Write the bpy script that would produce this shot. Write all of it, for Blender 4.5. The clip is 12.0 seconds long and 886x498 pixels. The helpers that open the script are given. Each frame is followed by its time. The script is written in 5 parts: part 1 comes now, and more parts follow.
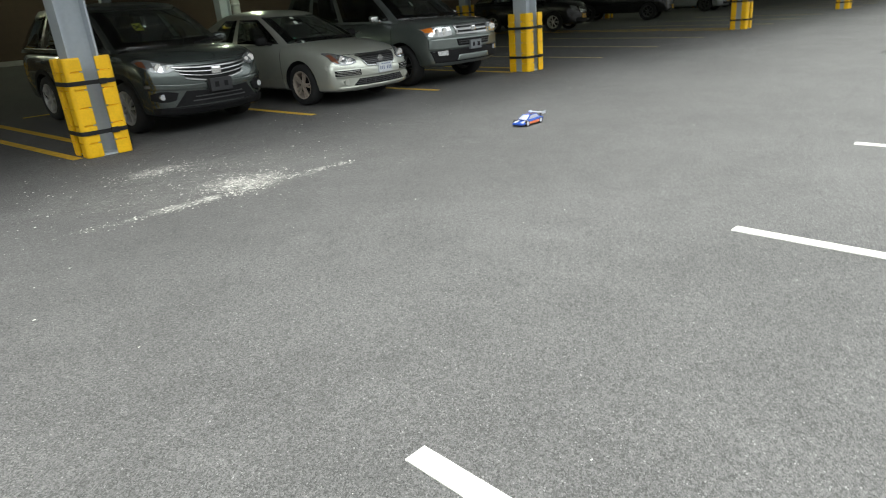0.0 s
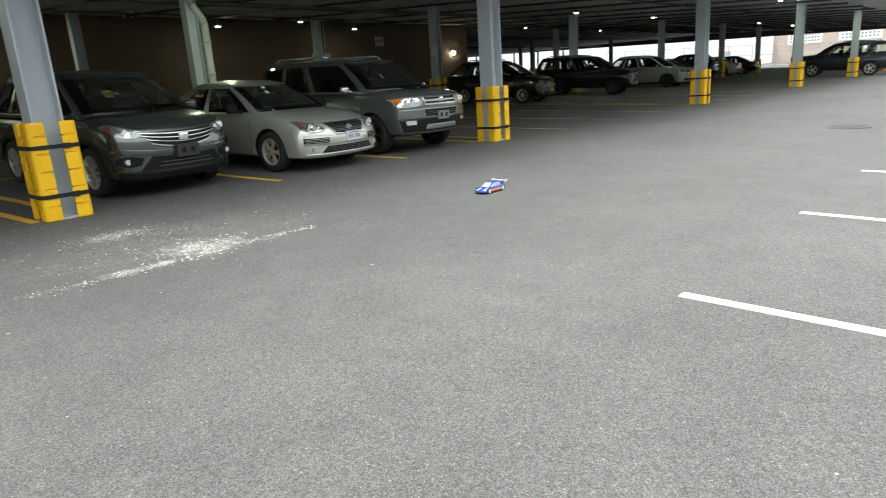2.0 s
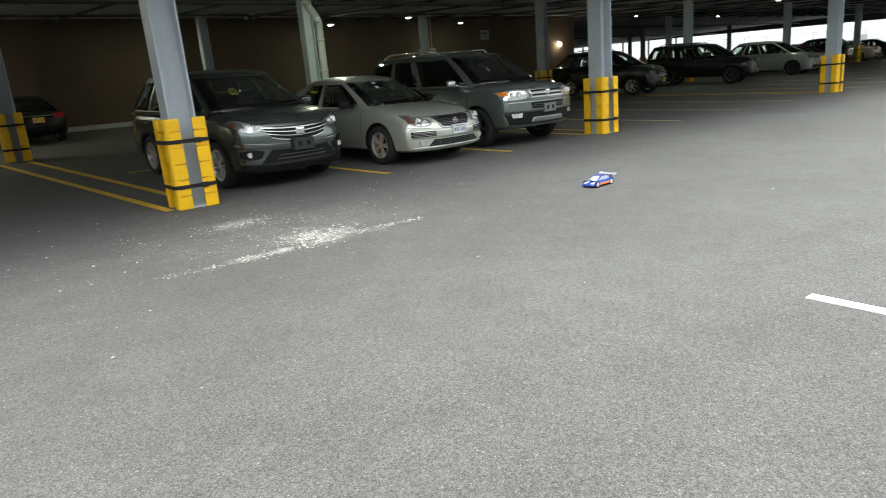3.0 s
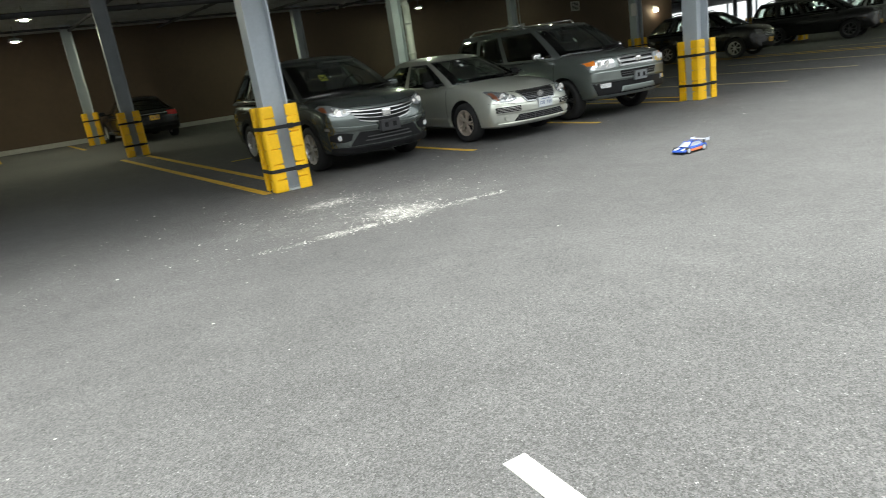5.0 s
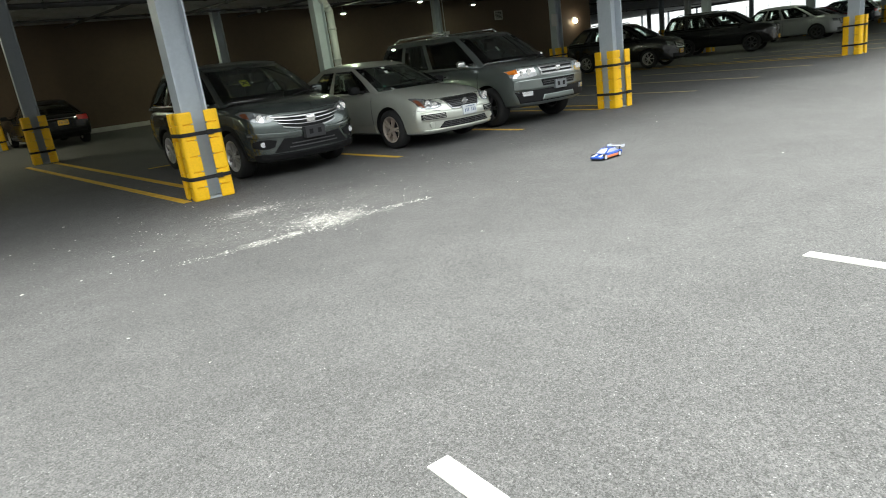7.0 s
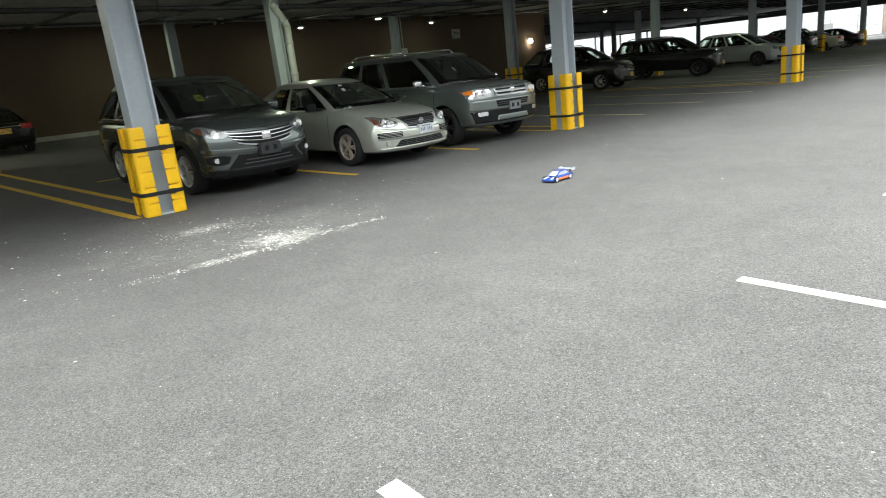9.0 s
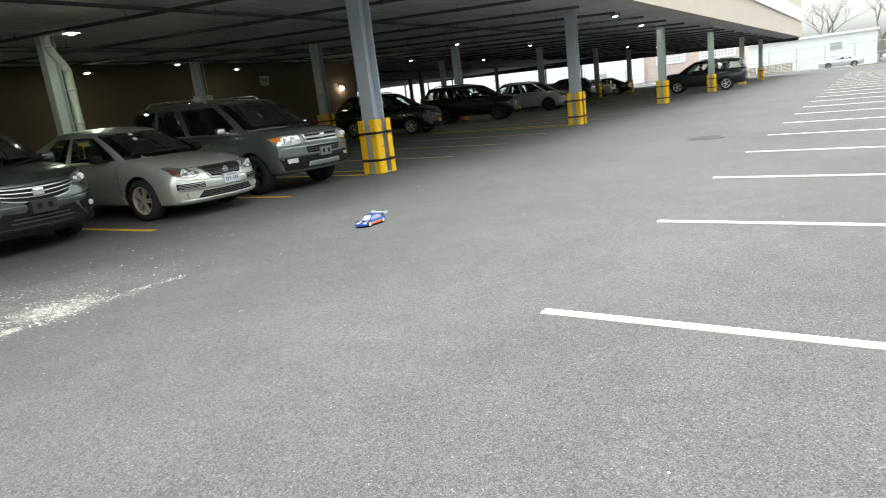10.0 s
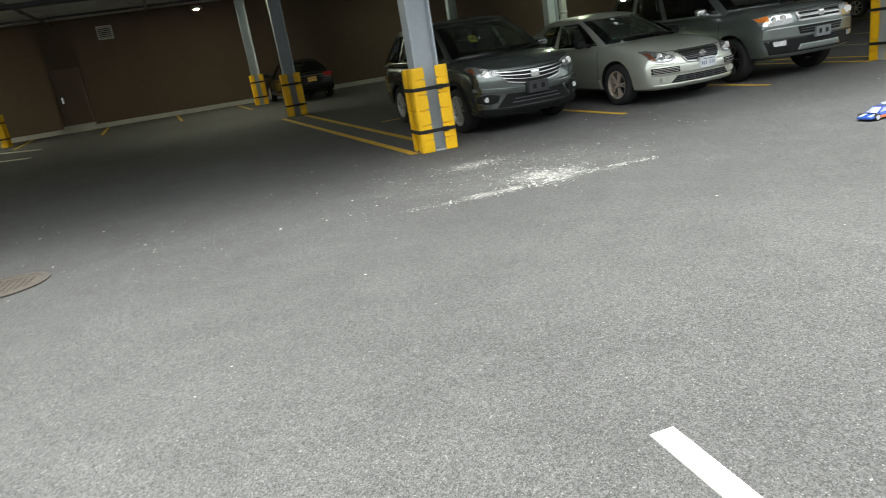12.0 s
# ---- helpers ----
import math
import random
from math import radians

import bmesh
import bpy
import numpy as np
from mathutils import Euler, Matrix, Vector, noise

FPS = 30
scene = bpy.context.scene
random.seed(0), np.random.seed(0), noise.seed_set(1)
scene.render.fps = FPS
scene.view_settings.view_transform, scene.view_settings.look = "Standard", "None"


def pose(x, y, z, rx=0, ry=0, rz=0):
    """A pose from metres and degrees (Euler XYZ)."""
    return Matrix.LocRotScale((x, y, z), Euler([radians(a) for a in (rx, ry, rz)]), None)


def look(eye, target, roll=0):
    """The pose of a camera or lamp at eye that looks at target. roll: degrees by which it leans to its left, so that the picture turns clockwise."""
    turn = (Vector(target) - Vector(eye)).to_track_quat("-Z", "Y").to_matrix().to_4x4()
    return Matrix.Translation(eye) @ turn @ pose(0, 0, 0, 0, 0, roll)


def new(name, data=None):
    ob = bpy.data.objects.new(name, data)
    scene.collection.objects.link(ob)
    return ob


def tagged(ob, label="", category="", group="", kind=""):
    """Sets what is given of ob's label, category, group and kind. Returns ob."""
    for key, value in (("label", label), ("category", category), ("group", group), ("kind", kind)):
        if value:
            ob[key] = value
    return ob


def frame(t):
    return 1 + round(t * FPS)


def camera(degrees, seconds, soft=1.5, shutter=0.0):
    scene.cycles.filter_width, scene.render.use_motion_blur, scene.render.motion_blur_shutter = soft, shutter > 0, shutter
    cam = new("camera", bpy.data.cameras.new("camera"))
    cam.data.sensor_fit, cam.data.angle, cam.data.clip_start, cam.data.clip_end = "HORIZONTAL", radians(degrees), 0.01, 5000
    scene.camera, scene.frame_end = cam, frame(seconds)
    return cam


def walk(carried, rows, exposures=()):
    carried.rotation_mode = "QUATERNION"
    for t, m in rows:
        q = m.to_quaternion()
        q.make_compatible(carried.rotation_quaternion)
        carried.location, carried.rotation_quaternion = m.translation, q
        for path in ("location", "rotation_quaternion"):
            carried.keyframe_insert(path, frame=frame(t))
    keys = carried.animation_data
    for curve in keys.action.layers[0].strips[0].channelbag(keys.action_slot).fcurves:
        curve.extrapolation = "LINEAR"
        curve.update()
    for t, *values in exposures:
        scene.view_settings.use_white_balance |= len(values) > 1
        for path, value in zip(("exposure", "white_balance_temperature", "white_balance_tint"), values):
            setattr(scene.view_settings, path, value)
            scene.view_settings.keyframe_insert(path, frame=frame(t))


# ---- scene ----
cam = camera(70.0, 12.0, soft=1.0, shutter=0.28)
PATH = [
    (0, (-2.48, -8.366, 1.284), (-1.182, -7.016, 0.583), -4.8),
    (0.5, (-2.46, -8.415, 1.283), (-1.158, -7.021, 0.681), -1.2),
    (1, (-2.449, -8.543, 1.281), (-1.036, -7.22, 0.781), -3.1),
    (1.5, (-2.379, -8.495, 1.261), (-0.919, -7.226, 0.755), -4.3),
    (2, (-2.375, -8.482, 1.271), (-0.97, -7.153, 0.762), -3.8),
    (2.5, (-2.397, -8.48, 1.272), (-1.116, -7.031, 0.763), -5.4),
    (3, (-2.435, -8.468, 1.271), (-1.264, -6.928, 0.766), -4.9),
    (3.2, (-2.444, -8.47, 1.273), (-1.311, -6.9, 0.772), -4.7),
    (4.8, (-2.376, -8.599, 1.186), (-1.426, -6.917, 0.672), -8.3),
    (5, (-2.381, -8.602, 1.195), (-1.471, -6.902, 0.668), -8.6),
    (5.5, (-2.452, -8.603, 1.21), (-1.8, -6.777, 0.722), -8.1),
    (6, (-2.528, -8.738, 1.307), (-1.874, -6.917, 0.8), -7.9),
    (6.5, (-2.422, -8.69, 1.255), (-1.496, -7.004, 0.706), -7.6),
    (7, (-2.368, -8.648, 1.202), (-1.271, -7.065, 0.662), -7.9),
    (9, (-2.388, -8.727, 1.281), (-1.174, -7.223, 0.767), -6.4),
    (9.5, (-2.261, -8.748, 1.251), (-0.853, -7.415, 0.762), -6.7),
    (10, (-2.162, -8.699, 1.252), (-0.559, -7.587, 0.81), -6.9),
    (10.1, (-2.154, -8.702, 1.282), (-0.543, -7.602, 0.838), -7.0),
    (10.5, (-2.107, -8.624, 1.228), (-0.544, -7.459, 0.782), -8.0),
    (11, (-2.29, -8.645, 1.238), (-0.972, -7.235, 0.711), -7.7),
    (11.5, (-2.411, -8.606, 1.206), (-1.661, -6.831, 0.671), -10.1),
    (12, (-2.446, -8.592, 1.194), (-1.948, -6.741, 0.623), -9.2),
]
EXPOSURE = [(t, stops - 0.10, 6480, 2) for t, stops in ((0, 2.05), (0.5, 2.05), (1.5, 2.2), (3, 2.27), (5, 2.42), (7, 2.46), (9, 2.47), (10, 2.31), (11, 2.12), (12, 2.3))]
walk(cam, [(t, look(eye, target, roll)) for t, eye, target, roll in PATH], EXPOSURE)
SKY, SUN, LAMP = 0.08, 1.5, 52.0

# sky: bright overcast, neutral white
world = bpy.data.worlds.new("overcast_sky")
scene.world = world
world.use_nodes = True
wn, wl = world.node_tree.nodes, world.node_tree.links
wn.clear()
w_out = wn.new("ShaderNodeOutputWorld")
w_bg = wn.new("ShaderNodeBackground")
w_hs = wn.new("ShaderNodeHueSaturation")
w_sky = wn.new("ShaderNodeTexSky")
w_sky.sky_type = "NISHITA"
w_sky.sun_disc = False
w_sky.sun_elevation = radians(67)
w_sky.sun_rotation = radians(200)
w_sky.dust_density = 4.0
w_hs.inputs["Saturation"].default_value = 0.18
w_bg.inputs["Strength"].default_value = SKY
w_tc, w_sep, w_grad = wn.new("ShaderNodeTexCoord"), wn.new("ShaderNodeSeparateXYZ"), wn.new("ShaderNodeMapRange")
w_grad.inputs["To Min"].default_value, w_grad.inputs["To Max"].default_value = 1.6, 1.1
wl.new(w_tc.outputs["Generated"], w_sep.inputs[0])
wl.new(w_sep.outputs["Z"], w_grad.inputs["Value"])
wl.new(w_grad.outputs["Result"], w_hs.inputs["Value"])
wl.new(w_sky.outputs["Color"], w_hs.inputs["Color"])
wl.new(w_hs.outputs["Color"], w_bg.inputs["Color"])
wl.new(w_bg.outputs["Background"], w_out.inputs["Surface"])
sun = new("sun", bpy.data.lights.new("sun", "SUN"))
sun.data.energy, sun.data.angle, sun.data.color = SUN, radians(38), (1.0, 0.99, 0.965)
sun.matrix_world = look((2, 7, 60), (0, 0, 0))

# ---- materials ----


def mat(name, color, rough=0.6, metal=0.0, vary=0.12, scale=6.0, bump=0.0, bump_scale=60.0, coat=0.0, emit=0.0, glass=0.0, ior=1.45, specular=0.5, per_piece=0.0):
    m = bpy.data.materials.new(name)
    m.use_nodes = True
    n, l = m.node_tree.nodes, m.node_tree.links
    b = n["Principled BSDF"]
    b.inputs["Roughness"].default_value = rough
    b.inputs["Metallic"].default_value = metal
    b.inputs["Coat Weight"].default_value = coat
    b.inputs["Coat Roughness"].default_value = 0.06
    b.inputs["Transmission Weight"].default_value = glass
    b.inputs["IOR"].default_value = ior
    b.inputs["Specular IOR Level"].default_value = specular
    col = (*color, 1.0)
    b.inputs["Base Color"].default_value = col
    if emit:
        b.inputs["Emission Color"].default_value = col
        b.inputs["Emission Strength"].default_value = emit
    if vary or bump or per_piece:
        tc = n.new("ShaderNodeTexCoord")
    if vary:
        n1, n2 = n.new("ShaderNodeTexNoise"), n.new("ShaderNodeTexNoise")
        n1.inputs["Scale"].default_value, n2.inputs["Scale"].default_value = scale, scale * 9
        n1.inputs["Detail"].default_value = n2.inputs["Detail"].default_value = 6
        add = n.new("ShaderNodeMath")
        add.operation = "MULTIPLY_ADD"
        add.inputs[1].default_value = 0.5
        half = n.new("ShaderNodeMath")
        half.operation = "MULTIPLY"
        half.inputs[1].default_value = 0.5
        l.new(tc.outputs["Object"], n1.inputs["Vector"])
        l.new(tc.outputs["Object"], n2.inputs["Vector"])
        l.new(n2.outputs["Fac"], half.inputs[0])
        l.new(n1.outputs["Fac"], add.inputs[0])
        l.new(half.outputs[0], add.inputs[2])
        ramp = n.new("ShaderNodeMapRange")
        ramp.inputs["From Min"].default_value, ramp.inputs["From Max"].default_value = 0.3, 0.7
        ramp.inputs["To Min"].default_value, ramp.inputs["To Max"].default_value = 1 - vary, 1 + vary
        l.new(add.outputs[0], ramp.inputs["Value"])
        mul = n.new("ShaderNodeVectorMath")
        mul.operation = "SCALE"
        mul.inputs[0].default_value = color
        l.new(ramp.outputs["Result"], mul.inputs["Scale"])
        last = mul.outputs["Vector"]
        if per_piece:
            info = n.new("ShaderNodeObjectInfo")
            r2 = n.new("ShaderNodeMapRange")
            r2.inputs["To Min"].default_value, r2.inputs["To Max"].default_value = 1 - per_piece, 1 + per_piece
            l.new(info.outputs["Random"], r2.inputs["Value"])
            mul2 = n.new("ShaderNodeVectorMath")
            mul2.operation = "SCALE"
            l.new(last, mul2.inputs[0])
            l.new(r2.outputs["Result"], mul2.inputs["Scale"])
            last = mul2.outputs["Vector"]
        l.new(last, b.inputs["Base Color"])
        rr = n.new("ShaderNodeMapRange")
        rr.inputs["To Min"].default_value, rr.inputs["To Max"].default_value = max(0.02, rough - 0.5 * vary), min(1, rough + 0.5 * vary)
        l.new(n2.outputs["Fac"], rr.inputs["Value"])
        l.new(rr.outputs["Result"], b.inputs["Roughness"])
    if bump:
        nb = n.new("ShaderNodeTexNoise")
        nb.inputs["Scale"].default_value = bump_scale
        nb.inputs["Detail"].default_value = 5
        l.new(tc.outputs["Object"], nb.inputs["Vector"])
        bp = n.new("ShaderNodeBump")
        bp.inputs["Strength"].default_value = bump
        bp.inputs["Distance"].default_value = 0.01
        l.new(nb.outputs["Fac"], bp.inputs["Height"])
        l.new(bp.outputs["Normal"], b.inputs["Normal"])
    return m


def asphalt_material():
    """Asphalt with pale and dark aggregate, broad patches, and white de-icing grit near the first column."""
    m = bpy.data.materials.new("asphalt")
    m.use_nodes = True
    n, l = m.node_tree.nodes, m.node_tree.links
    b = n["Principled BSDF"]
    geo = n.new("ShaderNodeNewGeometry")

    def tex(scale, detail=4.0):
        t = n.new("ShaderNodeTexNoise")
        t.inputs["Scale"].default_value, t.inputs["Detail"].default_value = scale, detail
        l.new(geo.outputs["Position"], t.inputs["Vector"])
        return t.outputs["Fac"]

    def ranged(src, a, z, lo, hi):
        r = n.new("ShaderNodeMapRange")
        r.inputs["From Min"].default_value, r.inputs["From Max"].default_value = a, z
        r.inputs["To Min"].default_value, r.inputs["To Max"].default_value = lo, hi
        l.new(src, r.inputs["Value"])
        return r.outputs["Result"]

    def op(kind, a, c, third=None):
        o = n.new("ShaderNodeMath")
        o.operation = kind
        for i, v in enumerate((a, c, third)):
            if v is None:
                continue
            if isinstance(v, (int, float)):
                o.inputs[i].default_value = v
            else:
                l.new(v, o.inputs[i])
        return o.outputs[0]

    vor = n.new("ShaderNodeTexVoronoi")
    vor.inputs["Scale"].default_value = 185
    l.new(geo.outputs["Position"], vor.inputs["Vector"])
    bw = n.new("ShaderNodeRGBToBW")
    l.new(vor.outputs["Color"], bw.inputs["Color"])
    stones = ranged(bw.outputs["Val"], 0.15, 0.9, 0.54, 1.43)
    chips = ranged(bw.outputs["Val"], 0.90, 0.93, 0.0, 0.8)
    fine = ranged(tex(240), 0.3, 0.7, 0.7, 1.3)
    patches = ranged(tex(0.35, 5), 0.3, 0.7, 0.88, 1.12)
    mottled = op("MULTIPLY", ranged(tex(3.0, 6), 0.3, 0.7, 0.92, 1.08), ranged(tex(44, 3), 0.3, 0.7, 0.85, 1.15))
    grey = op("MULTIPLY", op("MULTIPLY", op("ADD", stones, chips), fine), op("MULTIPLY", patches, mottled))
    sep = n.new("ShaderNodeSeparateXYZ")
    l.new(geo.outputs["Position"], sep.inputs[0])
    wob = ranged(tex(1.6, 5), 0.3, 0.7, -0.25, 0.25)
    # pale powder under the loose grit: along the drip line, in a heap, and in a second patch
    dy = op("ABSOLUTE", op("ADD", op("ADD", sep.outputs["Y"], 3.2), op("MULTIPLY", wob, 0.3)), 0.0)
    along = op("MULTIPLY", ranged(sep.outputs["X"], -1.3, 0.0, 0, 0.9), ranged(sep.outputs["X"], 0.5, 1.4, 1, 0))
    streak = op("MULTIPLY", op("MULTIPLY", ranged(dy, 0.02, 0.10, 1, 0), along), ranged(tex(4.5, 5), 0.44, 0.58, 0.05, 1))

    def blob(cx, cy, rx, ry):
        ex = op("DIVIDE", op("SUBTRACT", sep.outputs["X"], cx), rx)
        ey = op("DIVIDE", op("SUBTRACT", sep.outputs["Y"], cy), ry)
        d = op("ADD", op("POWER", op("ABSOLUTE", ex, 0.0), 2.0), op("POWER", op("ABSOLUTE", ey, 0.0), 2.0))
        return ranged(op("ADD", d, op("MULTIPLY", wob, 2.0)), 0.05, 1.0, 1, 0)

    heap = op("MAXIMUM", op("MULTIPLY", blob(0.24, -2.95, 0.45, 0.32), 0.5), op("MULTIPLY", blob(-0.05, -1.72, 0.36, 0.22), 0.4))
    faint = op("MULTIPLY", blob(0.0, -2.3, 1.6, 1.2), 0.10)
    cover = op("MAXIMUM", op("MAXIMUM", streak, heap), faint)
    grain = ranged(tex(38, 8), 0.42, 0.62, 0, 1)
    coarse = ranged(tex(9, 6), 0.35, 0.65, 0, 1)
    salt = op("MINIMUM", op("MULTIPLY", op("MULTIPLY", cover, op("ADD", grain, 0.15)), op("ADD", coarse, 0.35)), 1.0)
    base = n.new("ShaderNodeVectorMath")
    base.operation = "SCALE"
    base.inputs[0].default_value = (0.0935, 0.0918, 0.0920)
    l.new(grey, base.inputs["Scale"])
    mix = n.new("ShaderNodeMix")
    mix.data_type = "RGBA"
    l.new(salt, mix.inputs["Factor"])
    l.new(base.outputs["Vector"], mix.inputs["A"])
    mix.inputs["B"].default_value = (0.50, 0.49, 0.45, 1)
    l.new(mix.outputs["Result"], b.inputs["Base Color"])
    b.inputs["Roughness"].default_value = 0.86
    b.inputs["Specular IOR Level"].default_value = 0.3
    bp = n.new("ShaderNodeBump")
    bp.inputs["Strength"].default_value = 0.55
    bp.inputs["Distance"].default_value = 0.006
    l.new(vor.outputs["Distance"], bp.inputs["Height"])
    l.new(bp.outputs["Normal"], b.inputs["Normal"])
    return m


M_ASPHALT = asphalt_material()
M_STEEL = mat("grey_column_paint", (0.42, 0.46, 0.50), 0.45, 0, 0.08, 3, 0.05, 40)
M_YELLOW = mat("yellow_plastic", (0.86, 0.50, 0.010), 0.5, 0, 0.12, 5, 0.06, 80, per_piece=0.06)
M_STRAP = mat("black_webbing", (0.012, 0.012, 0.013), 0.8, 0, 0.2, 40, 0.3, 300)
M_YLINE = mat("yellow_road_paint", (0.55, 0.34, 0.03), 0.75, 0, 0.3, 9, 0.3, 150)
M_YWORN = mat("worn_yellow_road_paint", (0.40, 0.33, 0.17), 0.8, 0, 0.35, 7, 0.3, 150)
M_WLINE = mat("white_road_paint", (0.60, 0.59, 0.545), 0.75, 0, 0.16, 8, 0.4, 150)
M_WALL = mat("brown_render", (0.078, 0.053, 0.037), 0.85, 0, 0.14, 0.7, 0.15, 30)
M_KERB = mat("concrete_kerb", (0.36, 0.35, 0.33), 0.85, 0, 0.2, 3, 0.2, 50)
M_IRONG = mat("worn_grey_iron", (0.085, 0.084, 0.084), 0.85, 0.0, 0.2, 12, 0.4, 90)
M_CEIL = mat("pale_soffit_panel", (0.47, 0.485, 0.495), 0.8, 0, 0.2, 0.8, 0.05, 20)
M_PIPE = mat("dark_pipe", (0.05, 0.05, 0.055), 0.55, 0.0, 0.2, 5)
M_PIPEW = mat("white_pipe_paint", (0.50, 0.51, 0.50), 0.5, 0, 0.1, 4)
M_FASCIA = mat("beige_fascia_stucco", (0.50, 0.44, 0.385), 0.85, 0, 0.06, 0.8, 0.2, 60)
M_WHITE = mat("white_cladding", (0.78, 0.77, 0.75), 0.6, 0, 0.06, 1.5)
M_LAMP = mat("lamp_diffuser", (0.92, 1.0, 0.72), 0.4, 0, 0, emit=LAMP * 4.4)
M_LAMPW = mat("dim_lamp_diffuser", (0.92, 1.0, 0.72), 0.4, 0, 0, emit=LAMP * 1.8)
M_LAMPB = mat("bright_lamp_diffuser", (1.0, 0.97, 0.72), 0.4, 0, 0, emit=LAMP * 3.8)
# glow of the unseen fill lamps beyond x -9
M_LAMPFILL = mat("unseen_fill_diffuser", (1.0, 0.97, 0.72), 0.4, 0, 0, emit=LAMP * 9.0)
M_WLAMP = mat("wall_lamp_glow", (1.0, 0.86, 0.62), 0.4, 0, 0, emit=LAMP * 0.35)
M_HOUSING = mat("grey_lamp_housing", (0.25, 0.25, 0.25), 0.5, 0.3, 0.1, 8)
M_DOOR = mat("brown_steel_door", (0.092, 0.062, 0.043), 0.6, 0, 0.08, 3)
M_VENT = mat("pale_vent_metal", (0.45, 0.43, 0.40), 0.5, 0.2, 0.1, 10)
M_IRON = mat("rusty_cast_iron", (0.115, 0.098, 0.085), 0.8, 0.3, 0.3, 12, 0.4, 90)
M_BOX = mat("grey_electrical_box", (0.4, 0.41, 0.4), 0.5, 0.1, 0.1, 5)

# ---- geometry helpers ----


def floor_z(y):
    """The lot rises gently to the columns and more steeply under the building."""
    return 0.032 * min(y, 70) if y > 0 else 0.016 * max(y, -60)


def ceil_z(y):
    """The soffit rises with the floor up to the back wall."""
    return 3.85 + (0.047 * min(y, 20.5) if y > 0 else 0.024 * y)


def beam_z(y):
    """Underside of the beam over the open end."""
    return 3.55 + 0.024 * y


def obj(name, bm, material, parent=None, smooth=False):
    me = bpy.data.meshes.new(name)
    bm.normal_update()
    bm.to_mesh(me)
    bm.free()
    for m in material if isinstance(material, (list, tuple)) else (material,):
        me.materials.append(m)
    if smooth:
        me.polygons.foreach_set("use_smooth", [True] * len(me.polygons))
    ob = new(name, me)
    if parent is not None:
        ob.parent = parent
    return ob


def part(name, bm, material, parent, label="", smooth=False):
    ob = obj(name, bm, material, parent, smooth)
    if label:
        ob["label"] = label
    return ob


def thing(name, m, label, category, group="", kind=""):
    e = new(name)
    e.matrix_world = m
    e.empty_display_size = 0.2
    return tagged(e, label, category, group, kind)


def box(bm, x0, x1, y0, y1, z0, z1, bevel=0.0, m=None, mi=0):
    v = [bm.verts.new((x, y, z)) for x in (x0, x1) for y in (y0, y1) for z in (z0, z1)]
    fs = [bm.faces.new([v[i] for i in q]) for q in ((0, 1, 3, 2), (4, 6, 7, 5), (0, 4, 5, 1), (2, 3, 7, 6), (0, 2, 6, 4), (1, 5, 7, 3))]
    for f in fs:
        f.material_index = mi
    if bevel:
        es = list({e for f in fs for e in f.edges})
        made = bmesh.ops.bevel(bm, geom=es, offset=bevel, segments=2, affect="EDGES", profile=0.6)
        v = list({w for f in made["faces"] for w in f.verts} | {w for w in v if w.is_valid})
    if m is not None:
        bmesh.ops.transform(bm, matrix=m, verts=[w for w in v if w.is_valid])
    return v


def tube(bm, a, b, r, seg=10, r2=None):
    a, b = Vector(a), Vector(b)
    made = bmesh.ops.create_cone(bm, cap_ends=True, segments=seg, radius1=r, radius2=r if r2 is None else r2, depth=(b - a).length)
    bmesh.ops.transform(bm, matrix=Matrix.Translation((a + b) / 2) @ (b - a).to_track_quat("Z", "Y").to_matrix().to_4x4(), verts=made["verts"])
    return made["verts"]


def extruded(bm, pts, h0, h1, axis="z"):
    """A closed outline of (a, b) pairs, extruded along an axis."""
    place = {"z": lambda p, h: (p[0], p[1], h), "x": lambda p, h: (h, p[0], p[1]), "y": lambda p, h: (p[0], h, p[1])}[axis]
    lo, hi = [bm.verts.new(place(p, h0)) for p in pts], [bm.verts.new(place(p, h1)) for p in pts]
    k = len(pts)
    bm.faces.new(lo[::-1])
    bm.faces.new(hi)
    for i in range(k):
        bm.faces.new((lo[i], lo[(i + 1) % k], hi[(i + 1) % k], hi[i]))
    bmesh.ops.recalc_face_normals(bm, faces=bm.faces[:])
    return lo + hi


def _box_bm(*a):
    bm = bmesh.new()
    box(bm, *a)
    return bm


# ---- ground ----


def build_ground():
    bm = bmesh.new()
    xs = [-600, -120, -40, -14, 0, 20, 40, 60, 80, 100, 140, 260, 900]
    ys = [-700, -160, -60, -30, -7, 0, 20, 40, 60, 70, 160, 700]
    g = [[bm.verts.new((x, y, floor_z(y))) for y in ys] for x in xs]
    for i in range(len(xs) - 1):
        for j in range(len(ys) - 1):
            bm.faces.new((g[i][j], g[i + 1][j], g[i + 1][j + 1], g[i][j + 1]))
    tagged(obj("ground", bm, M_ASPHALT), "grey asphalt parking lot with pale aggregate and white grit", "asphalt", kind="structure")


build_ground()


